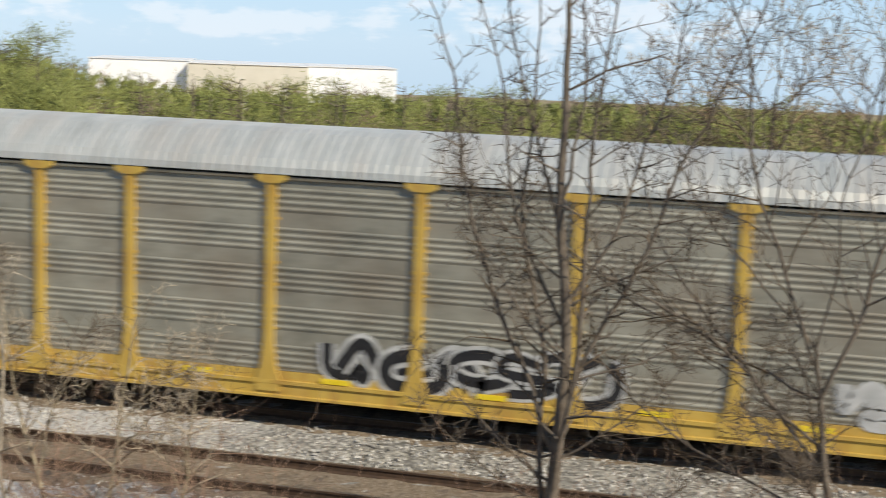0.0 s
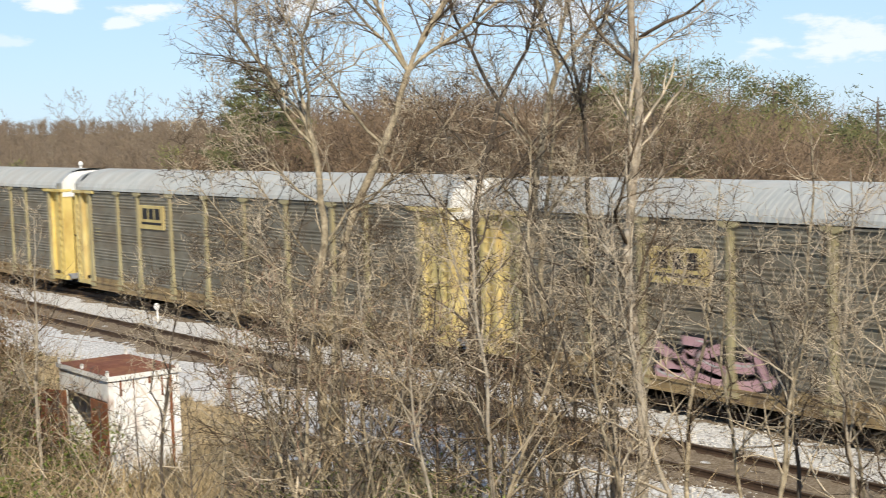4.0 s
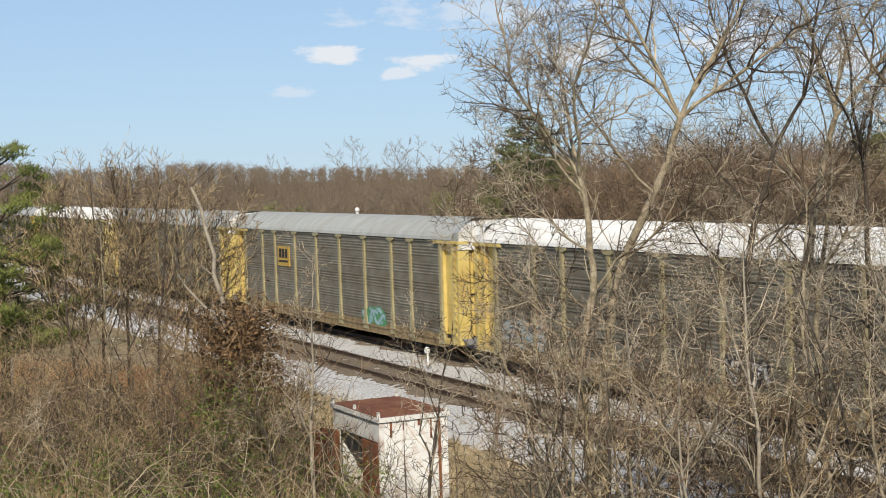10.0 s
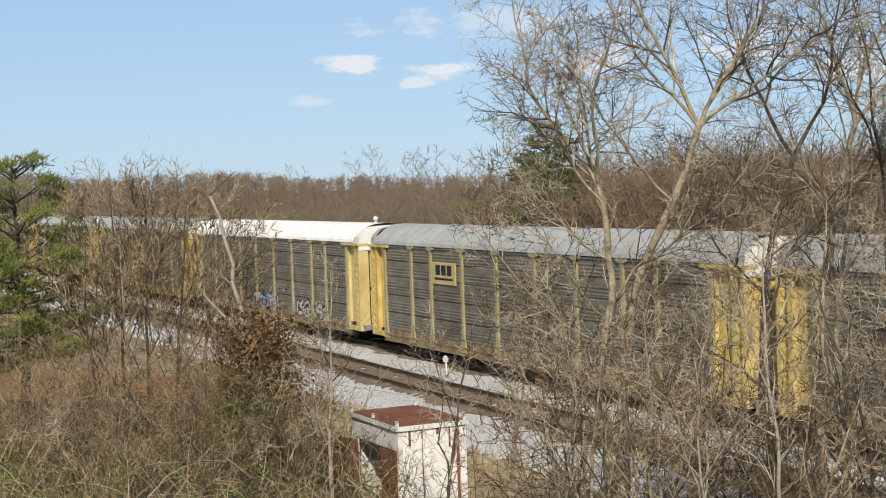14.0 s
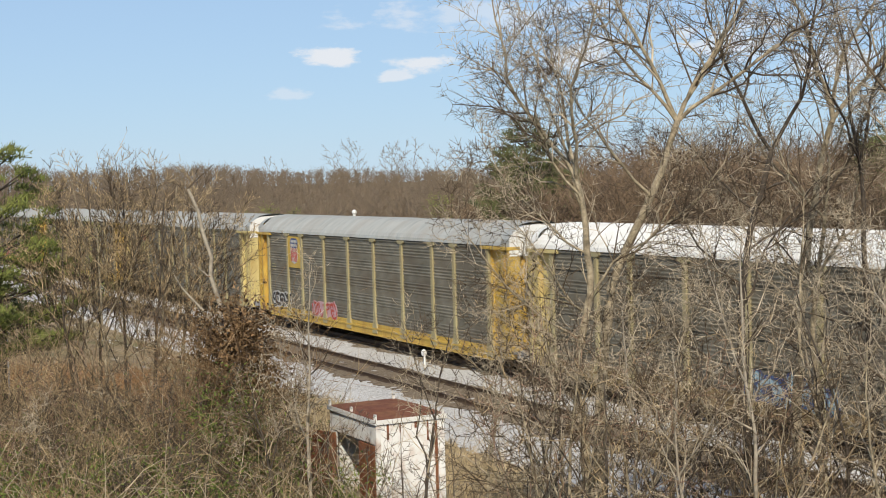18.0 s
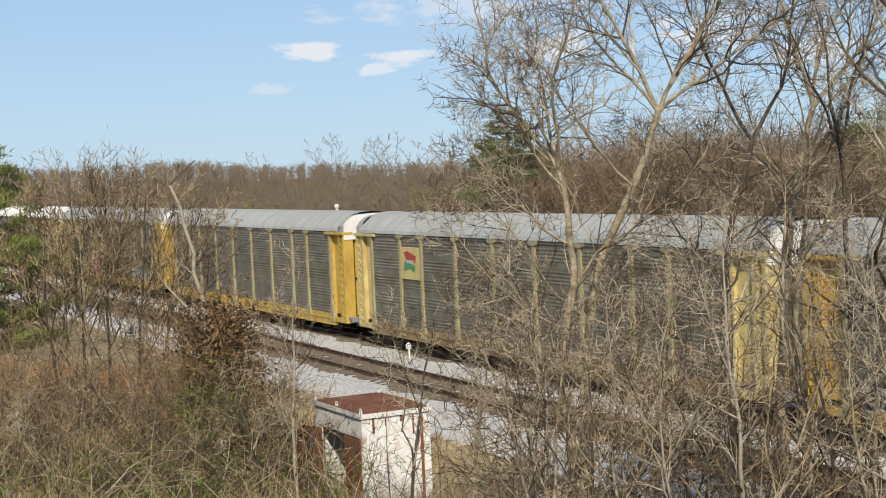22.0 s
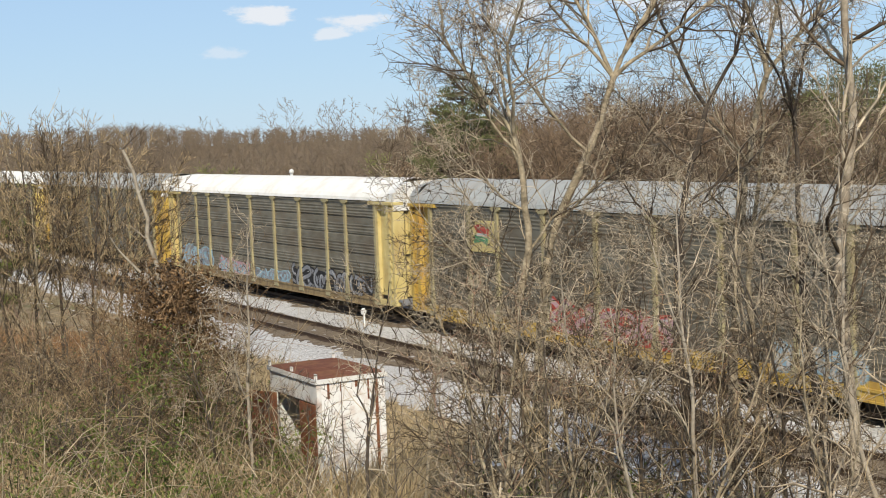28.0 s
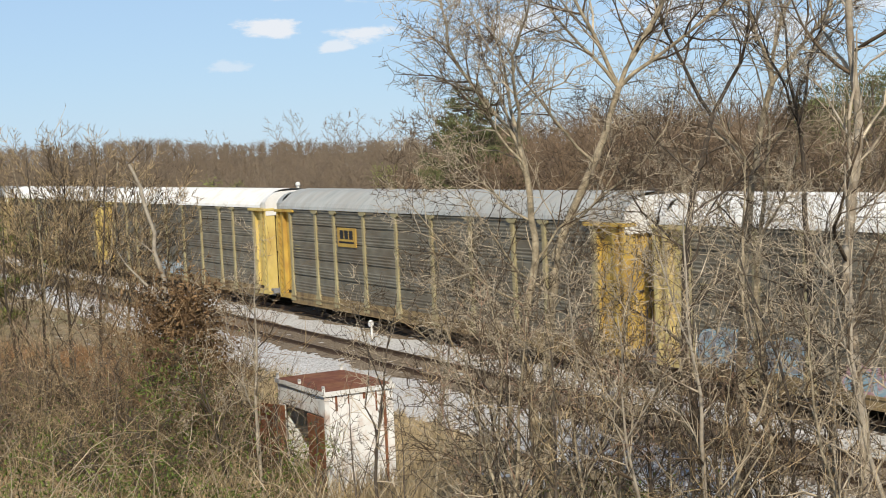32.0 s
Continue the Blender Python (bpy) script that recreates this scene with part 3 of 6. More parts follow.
def truck_parts(parent, x):
    """A two-axle truck: side frames, bolster, springs and four wheels on two axles."""
    t = part("truck", TRUCK_FRAME, parent, at=pose(x, 0, 0))
    for dx in (-0.875, 0.875):
        part("wheelset", WHEELSET, t, "steel wheels with dull worn rims", at=pose(dx, 0, 0.42))
    part("spring_nest", SPRINGS, t)


def truck_frame_mesh():
    bm = bmesh.new()
    out = [(-1.25, 0.34), (-1.25, 0.55), (-0.95, 0.64), (-0.55, 0.72), (0.55, 0.72), (0.95, 0.64), (1.25, 0.55), (1.25, 0.34), (0.6, 0.36), (0.42, 0.16), (-0.42, 0.16), (-0.6, 0.36)]
    for s in (-1, 1):
        f = [bm.verts.new((x, s * 1.08, z)) for x, z in out]
        b = [bm.verts.new((x, s * 0.94, z)) for x, z in out]
        bm.faces.new(f)
        bm.faces.new(b[::-1])
        n = len(out)
        for i in range(n):
            bm.faces.new((f[i], b[i], b[(i + 1) % n], f[(i + 1) % n]))
    box_bm(bm, -0.25, -1.1, 0.36, 0.25, 1.1, 0.62, bevel=0.02)
    bmesh.ops.recalc_face_normals(bm, faces=bm.faces)
    me = bpy.data.meshes.new("truck")
    bm.to_mesh(me)
    bm.free()
    me.materials.append(M_DARK)
    return me


WHEELSET = lathe("wheelset", M_DARK, [(-0.80, 0.05), (-0.80, 0.40), (-0.785, 0.42), (-0.70, 0.42), (-0.685, 0.45), (-0.66, 0.45), (-0.66, 0.30), (-0.69, 0.10), (-0.60, 0.08),
                                      (0.60, 0.08), (0.69, 0.10), (0.66, 0.30), (0.66, 0.45), (0.685, 0.45), (0.70, 0.42), (0.785, 0.42), (0.80, 0.40), (0.80, 0.05)], 22)
TRUCK_FRAME = truck_frame_mesh()
SPRINGS = boxes("spring_nest", M_RAIL, [(dx - 0.05, s * 1.02 - 0.06, 0.2, dx + 0.05, s * 1.02 + 0.06, 0.37) for dx in (-0.2, 0, 0.2) for s in (-1, 1)], bevel=0.015)
SEAMS_A, SEAMS_B = (), (1.72, 2.52, 3.30, 4.02)
BAYS = list(zip(POSTS[:-1], POSTS[1:]))
PANELS = {(round(b - a, 2), s, m): panel_mesh(b - a - 0.02, m, s) for a, b in BAYS for s in (SEAMS_A, SEAMS_B) for m in (M_GALV, M_GALVL)}
ROOFS = {M_ROOF: roof_mesh(M_ROOF), M_WHITE: roof_mesh(M_WHITE)}
HOODS = {M_ROOF: hood_mesh(M_ROOF), M_WHITE: hood_mesh(M_WHITE)}
END_PLATE = end_plate_mesh(M_WHITE)
TRIMS = (M_YEL, M_YELP, M_CREAM, M_POST)
SILLS = (M_YEL, M_SILL)
POST_MESH = {m: post_mesh(m) for m in TRIMS}
DOOR_MESH = {m: leaf_profile(m) for m in TRIMS}
DOOR_BAR = boxes("lock_bar", M_DARK, [(13.51, -1.40, 2.55, 13.535, 1.40, 2.62)])
CORNER_MESH = {m: corner_meshes(m) for m in TRIMS}
RUNG_MESH = {m: rung_mesh(m) for m in TRIMS}
SILL_OUT = [(-1.585, 0.44), (-1.585, 0.49), (-1.55, 0.50), (-1.55, 0.70), (-1.585, 0.71), (-1.585, 0.78), (-1.53, 0.785), (-1.53, 0.95), (-1.36, 0.95), (-1.36, 0.44)]
SILL_MESH = {m: prism("side_sill", m, SILL_OUT, -12.2, 12.2, axis="x") for m in SILLS}
CHORD = boxes("top_chord", M_GALV, [(-13.0, -1.55, 4.60, 13.0, -1.44, 4.665)], bevel=0.01)
UNDER = boxes("underframe", M_DARK, [(-13.2, -0.35, 0.42, 13.2, 0.35, 0.92), (-13.4, -1.40, 0.84, 13.4, 1.40, 0.94)] + [(x - 0.1, -1.38, 0.5, x + 0.1, 1.38, 0.86) for x in np.arange(-11.5, 12, 2.3)])
PLATFORM = boxes("end_platform", M_GREY, [(13.2, -1.45, 0.78, 13.95, 1.45, 0.88), (13.85, -1.45, 0.66, 13.95, 1.45, 0.80)], bevel=0.01)
COUPLER = boxes("coupler", M_DARK, [(13.6, -0.10, 0.70, 14.32, 0.10, 0.94), (14.1, -0.2, 0.68, 14.32, 0.16, 0.96)], bevel=0.03)
REFLECTOR = boxes("reflector", M_REFL, [(-0.28, -1.592, 0.80, 0.28, -1.575, 0.90)])
DECAL = boxes("lettering_bar", M_POST, [(0, -1.535, 3.06, 0.5, -1.523, 3.10)])


def ribbon(pts, w, y):
    """A flat band of width w along points in x and z, with a little thickness."""
    vs, fs = [], []
    n = len(pts)
    for i, (x, z) in enumerate(pts):
        x0, z0 = pts[max(0, i - 1)]
        x1, z1 = pts[min(n - 1, i + 1)]
        ln = math.hypot(x1 - x0, z1 - z0) or 1
        nx, nz = -(z1 - z0) / ln * w / 2, (x1 - x0) / ln * w / 2
        vs += [(x + nx, y, z + nz), (x - nx, y, z - nz), (x - nx, y + 0.02, z - nz), (x + nx, y + 0.02, z + nz)]
    for i in range(n - 1):
        a, b = 4 * i, 4 * i + 4
        fs += [(a, a + 1, b + 1, b), (a + 1, a + 2, b + 2, b + 1), (a + 3, a, b, b + 3)]
    return vs, fs


STROKES = (
    ((0.95, 0.85), (0.5, 1.0), (0.05, 0.8), (0.2, 0.55), (0.8, 0.45), (0.95, 0.2), (0.5, 0.0), (0.05, 0.15)),
    ((0.05, 0.0), (0.1, 0.95), (0.35, 0.9), (0.7, 0.1), (0.9, 0.05), (0.95, 1.0)),
    ((0.0, 0.0), (0.3, 0.6), (0.5, 1.0), (0.65, 0.7), (1.0, 0.0)),
    ((0.9, 0.8), (0.5, 1.0), (0.08, 0.75), (0.05, 0.3), (0.4, 0.0), (0.9, 0.1), (0.95, 0.5), (0.55, 0.5)),
    ((0.1, 0.0), (0.12, 1.0), (0.7, 0.98), (0.9, 0.75), (0.6, 0.52), (0.15, 0.5), (0.95, 0.0)),
    ((0.5, 1.0), (0.1, 0.8), (0.05, 0.25), (0.5, 0.0), (0.92, 0.25), (0.9, 0.8), (0.5, 1.0)),
    ((0.05, 1.0), (0.12, 0.2), (0.45, 0.0), (0.55, 0.6), (0.62, 0.02), (0.9, 0.2), (0.98, 1.0)),
)


def rounded(pts, times=2):
    """Cuts the corners off a line of points."""
    for _ in range(times):
        out = [pts[0]]
        for (a, b), (c, d) in zip(pts[:-1], pts[1:]):
            out += [(0.75 * a + 0.25 * c, 0.75 * b + 0.25 * d), (0.25 * a + 0.75 * c, 0.25 * b + 0.75 * d)]
        pts = out + [pts[-1]]
    return pts


def graffiti(car, x0, x1, z0, z1, fill, line, seed, label):
    """A sprayed wildstyle piece: fat bent strokes, flipped and interlocked, over wider strokes in the outline's colour."""
    rng = random.Random(seed)
    h = z1 - z0
    if line is not M_SPRAY:
        pts = rounded([(x0 + (x1 - x0) * k / 7, (z0 + z1) / 2 + rng.uniform(-0.12, 0.12) * h) for k in range(8)])
        v, f = ribbon(pts, h * 0.72, -1.5385)
        part("sprayed_ground", mesh_of("sprayed_ground", v, f, line), car, "sprayed patch behind the strokes")
    n = max(3, round((x1 - x0) / (h * 0.6)))
    step = (x1 - x0) / n
    for i in range(n):
        tilt, grow = rng.uniform(-0.5, 0.5), rng.uniform(0.65, 1.05)
        foot = z0 + rng.uniform(0.0, 1.05 - grow) * h
        flip_x, flip_z = rng.random() < 0.5, rng.random() < 0.5
        w = step * rng.uniform(0.26, 0.42)
        pts = []
        for u, v in rng.choice(STROKES)[rng.randrange(2):]:
            u, v = (1 - u if flip_x else u) + rng.uniform(-0.15, 0.15), (1 - v if flip_z else v) + rng.uniform(-0.1, 0.1)
            pts.append((min(x1, max(x0, x0 + step * (i - 0.35 + 1.7 * u) + tilt * (v - 0.5) * step)), min(z1, max(z0, foot + w * 0.5 + (h * grow - w) * v))))
        pts = rounded(pts)
        lift = 0.0011 * (i % 3)
        v, f = ribbon(pts, w * 1.5, -1.541 - lift)
        stroke = part("stroke_outline", mesh_of("stroke_outline", v, f, line), car, label)
        v, f = ribbon(pts, w * 0.85, -1.5415 - lift)
        part("sprayed_stroke", mesh_of("sprayed_stroke", v, f, fill), stroke)
        if line is not M_SPRAY:
            glint = [(x - w * 0.16, z + w * 0.16) for x, z in pts[len(pts) // 5:len(pts) // 2]]
            v, f = ribbon(glint, w * 0.16, -1.542 - lift)
            part("highlight", mesh_of("highlight", v, f, M_SPRAY), stroke)


def sign(car, kind, x, w, z0, z1, trim):
    """A board between two posts with plain shapes in the owner's colours."""
    y = -1.56
    if kind == "shield":
        b = part("sign_board", boxes("sign_board", M_YEL, [(x - w / 2, y, z0, x + w / 2, y + 0.06, z1)], bevel=0.01), car, "yellow board with a striped shield")
        cx, s = x, w * 0.27
        zt = z1 - 0.15
        top = [(-1, 0), (-1.15, -0.25), (-1, -0.75), (1, -0.75), (1.15, -0.25), (1, 0), (0.6, 0.12), (-0.6, 0.12)]
        part("shield_top", prism("shield_top", M_BLUE, [(cx + u * s, zt + v * 0.55) for u, v in top], y - 0.012, y + 0.01), b, "dark blue shield band")
        part("shield_band", boxes("shield_band", M_SPRAY, [(cx - 0.85 * s, y - 0.02, zt - 0.14, cx + 0.85 * s, y - 0.012, zt - 0.02), (cx - 0.85 * s, y - 0.02, zt - 0.34, cx + 0.85 * s, y - 0.012, zt - 0.22)]), b)
        low = [(-1, -0.78), (1, -0.78), (1, -1.7), (0.75, -2.0), (0, -2.2), (-0.75, -2.0), (-1, -1.7)]
        part("shield_field", prism("shield_field", M_SPRAY, [(cx + u * s, zt + v * 0.55) for u, v in low], y - 0.010, y + 0.01), b)
        for i in range(5):
            u = -0.84 + i * 0.38
            part("shield_stripe", boxes("shield_stripe", M_RED, [(cx + u * s, y - 0.018, zt - 1.08, cx + (u + 0.2) * s, y - 0.010, zt - 0.44)]), b)
    elif kind == "block":
        b = part("sign_board", boxes("sign_board", trim, [(x - w / 2, y, z0, x + w / 2, y + 0.06, z1)], bevel=0.01), car, "board with a dark plain emblem")
        h = z1 - z0
        lw = w * 0.2
        for i in range(3):
            cx = x + (i - 1) * w * 0.25
            part("emblem_bar", boxes("emblem_bar", M_BLACK, [(cx - lw / 2, y - 0.01, z0 + h * 0.42, cx + lw / 2, y, z0 + h * 0.88)], bevel=0.004), b)
        part("emblem_bar", boxes("emblem_bar", M_BLACK, [(x - w * 0.4, y - 0.01, z0 + h * 0.20, x + w * 0.4, y, z0 + h * 0.30)]), b)
    elif kind == "pale":
        b = part("sign_board", boxes("sign_board", M_CREAM, [(x - w / 2, y, z0, x + w / 2, y + 0.06, z1)], bevel=0.01), car, "pale board with small coloured patches")
        h = z1 - z0
        for m, out in ((M_RED, ((-0.34, 0.84), (-0.1, 0.88), (0.32, 0.74), (0.28, 0.52), (0.05, 0.58), (-0.2, 0.62))), (M_GREEN, ((-0.3, 0.58), (-0.02, 0.50), (0.26, 0.44), (0.22, 0.22), (0.0, 0.34), (-0.34, 0.26)))):
            part("patch", prism("patch", m, [(x + u * w, z0 + v * h) for u, v in out], y - 0.01, y), b)
        part("patch", boxes("patch", M_SPRAY, [(x - 0.2 * w, y - 0.014, z0 + 0.5 * h, x + 0.2 * w, y - 0.010, z0 + 0.6 * h)]), b)
    elif kind == "disc":
        b = part("emblem", lathe("emblem", M_BLUE, [(-0.02, 0.01), (-0.02, 0.33), (0.0, 0.35), (0.02, 0.35)], 24), car, "round mottled blue emblem with a faded cross", at=pose(x, -1.35, z0))
        part("emblem_cross", boxes("emblem_cross", M_LBLUE, [(-0.035, -0.03, -0.2, 0.035, -0.021, 0.2), (-0.2, -0.03, -0.035, 0.2, -0.022, 0.035)]), b)


def autorack(label, trim, roof, seams, posts, sill, sheet):
    car = new("autorack")
    tagged(car, label, "rail car", "cars of the passing train")
    part("underframe", UNDER, car)
    part("roof", ROOFS[roof], car, "white painted ribbed roof" if roof is M_WHITE else "")
    for side in (0, 180):
        r = pose(0, 0, 0, 0, 0, side)
        part("side_sill", SILL_MESH[sill], car, at=r)
        part("top_chord", CHORD, car, at=r)
        for a, b in BAYS:
            part("side_panel", PANELS[(round(b - a, 2), seams, sheet)], car, at=r @ pose(a + 0.01, -1.50, 0))
        for x in POSTS:
            part("post", POST_MESH[posts], car, at=r @ pose(x, -1.505, 0))
        part("roof_hood", HOODS[roof], car, at=r)
        part("end_plate", END_PLATE, car, "bright white end plate", at=r)
        for i in range(6):
            part("door_leaf", DOOR_MESH[trim], car, at=r @ pose(13.40, -1.42 + i * 0.475, 0))
        part("lock_bar", DOOR_BAR, car, at=r)
        for k in (1, -1):
            stile = None
            for n, me in CORNER_MESH[trim]:
                ob = part(n, me if k == 1 else MIRROR[me], car, at=r)
                stile = ob if n == "corner_stile" else stile
            me = RUNG_MESH[trim] if k == 1 else MIRROR[RUNG_MESH[trim]]
            for i in range(12):
                part("rung", me, stile, at=pose(0, 0.028, 0.95 + i * 0.31))
        part("end_platform", PLATFORM, car, at=r)
        part("coupler", COUPLER, car, at=r)
        for x in ((-10.5, -5.8, -3.0, 0.0, 3.0, 5.8, 10.5) if posts is M_YEL else ()):
            part("reflector", REFLECTOR, car, at=r @ pose(x, 0, 0))
        for i in range(3):
            part("lettering_bar", DECAL, car, at=r @ pose(-11.6 + 0.04 * i, 0, -0.14 * i))
    truck_parts(car, -10.05)
    truck_parts(car, 10.05)
    return car


def mirrored(me):
    m = me.copy()
    m.transform(Matrix.Diagonal((-1, 1, 1, 1)))
    m.flip_normals()
    return m


MIRROR = {me: mirrored(me) for me in [*RUNG_MESH.values(), *(b for c in CORNER_MESH.values() for _, b in c)]}

LABEL = {M_YEL: "grey ribbed autorack with yellow posts and ends", M_YELP: "grey ribbed autorack with pale yellow ends", M_CREAM: "grey ribbed autorack with faded cream posts"}
# car: trim, roof, seams, sign (kind, x, width, low, high), sprayed panels (x0, x1, z0, z1, fill, outline)
W, G, Y, P, C = M_WHITE, M_ROOF, M_YEL, M_YELP, M_CREAM
CARS = {
    -1: (Y, G, SEAMS_A, ("disc", -12.6, 0, 3.75, 0), [(-3.2, 2.3, 0.62, 1.75, M_BLACK, M_SPRAY), (6.2, 10.2, 0.9, 1.75, M_SPRAY, M_SPRAY)]),
    0: (Y, G, SEAMS_A, ("shield", -8.23, 1.75, 3.0, 4.55, 0), [(7.0, 12.0, 0.62, 2.1, M_SPRAY, M_BLACK), (2.0, 6.6, 0.7, 1.9, M_LBLUE, M_BLACK), (-2.6, 1.6, 0.7, 1.9, M_SPRAY, M_BLACK), (-7.0, -3.2, 0.7, 1.7, M_BLACK, M_PINK), (1.2, 3.0, 0.5, 0.95, M_GREEN, M_GREEN), (-11.4, -9.4, 1.1, 1.9, M_SPRAY, M_SPRAY)]),
    1: (C, G, SEAMS_B, ("block", -6.0, 1.9, 3.1, 4.0, 0), [(-6.8, -2.8, 0.6, 1.9, M_PINK, M_BLACK)]),
    2: (C, G, SEAMS_A, ("block", -6.0, 2.2, 3.25, 4.2, 0), []),
    3: (P, G, SEAMS_A, ("block", -8.2, 1.3, 3.1, 3.8, 0), []),
    4: (P, W, SEAMS_B, None, [(-11.5, -8.6, 0.95, 2.0, M_SPRAY, M_LBLUE), (1.5, 3.5, 0.95, 1.9, M_SPRAY, M_BLACK)]),
    5: (P, G, SEAMS_A, ("block", -6.0, 1.7, 2.9, 3.9, 0), [(4.0, 6.5, 0.7, 1.6, M_LBLUE, M_GREEN)]),
    6: (P, G, SEAMS_B, ("block", -6.0, 2.1, 3.2, 4.1, 0), []),
    7: (C, W, SEAMS_B, None, [(-2.0, 2.0, 0.7, 1.7, M_LBLUE, M_BLUE), (5.0, 9.0, 0.7, 1.6, M_SPRAY, M_BLACK)]),
    8: (Y, G, SEAMS_A, ("shield", -8.23, 1.75, 3.0, 4.55, 0), [(-11.5, -9.0, 0.8, 1.7, M_BLACK, M_SPRAY), (-6.0, -3.0, 0.7, 1.6, M_RED, M_PINK)]),
    9: (C, G, SEAMS_A, ("pale", -8.23, 1.7, 2.9, 4.2, 0), []),
    10: (Y, G, SEAMS_A, None, []),
    11: (Y, G, SEAMS_A, ("pale", -8.23, 1.6, 3.1, 4.2, 0), [(-4.0, 2.5, 0.6, 1.8, M_PINK, M_RED), (6.5, 9.6, 0.8, 1.7, M_SPRAY, M_LBLUE)]),
    12: (C, W, SEAMS_B, None, [(-11.6, -7.0, 0.75, 1.9, M_GREY, M_LBLUE), (-6.0, -2.0, 0.7, 1.5, M_LBLUE, M_PINK), (-1.0, 3.0, 0.6, 1.3, M_GREY, M_LBLUE), (3.4, 11.5, 0.65, 1.7, M_GREY, M_BLACK)]),
    13: (Y, G, SEAMS_B, ("block", -6.0, 1.8, 3.2, 4.0, 0), []),
    14: (P, W, SEAMS_B, None, [(-3.0, 1.0, 0.7, 1.5, M_SPRAY, M_LBLUE)]),
    15: (P, W, SEAMS_A, None, []),
    16: (C, G, SEAMS_B, None, []),
    17: (Y, G, SEAMS_A, None, []),
}
train = {}
for k, (trim, roof, seams, sg, sprays) in CARS.items():
    text = LABEL[trim] + (", white roof" if roof is W else "") + (", graffiti" if sprays else "")
    own = k < 1
    car = autorack(text, trim, roof, seams, Y if own else M_POST, Y if k in (-1, 8, 10, 11) else M_SILL, M_GALVL if own else M_GALV)
    if sg:
        sign(car, *sg[:5], Y if k in (5, 13) else C)
    for n, s in enumerate(sprays):
        graffiti(car, *s, seed=100 * (k + 2) + n, label="sprayed graffiti of bent strokes")
    train[k] = car


# seconds, and where the coupling ahead of car 0 is along the track
RUN = ((0.0, -19.64), (1.0, -8.75), (2.0, 2.4), (3.0, 13.55), (4.0, 24.75), (6.5, 52.9), (9.0, 82.4), (13.0, 128.1), (17.0, 172.9), (19.0, 195.2), (21.0, 216.9), (23.0, 238.7), (25.0, 260.7), (28.0, 294.2),
       (30.0, 315.9), (32.0, 337.5))


def motions():
    for k, car in train.items():
        walk(car, [(t, pose(x - PITCH * k - PITCH / 2, 0, 0)) for t, x in RUN])

# ---- trees and brush ----
def at_dir(turn, tilt, dist):
    """The place dist metres over the ground from the camera's stand, at that turn; tilt gives its height."""
    a = radians(turn)
    return (-math.sin(a) * dist, EYE[1] + math.cos(a) * dist, EYE[2] + math.tan(radians(tilt)) * dist)


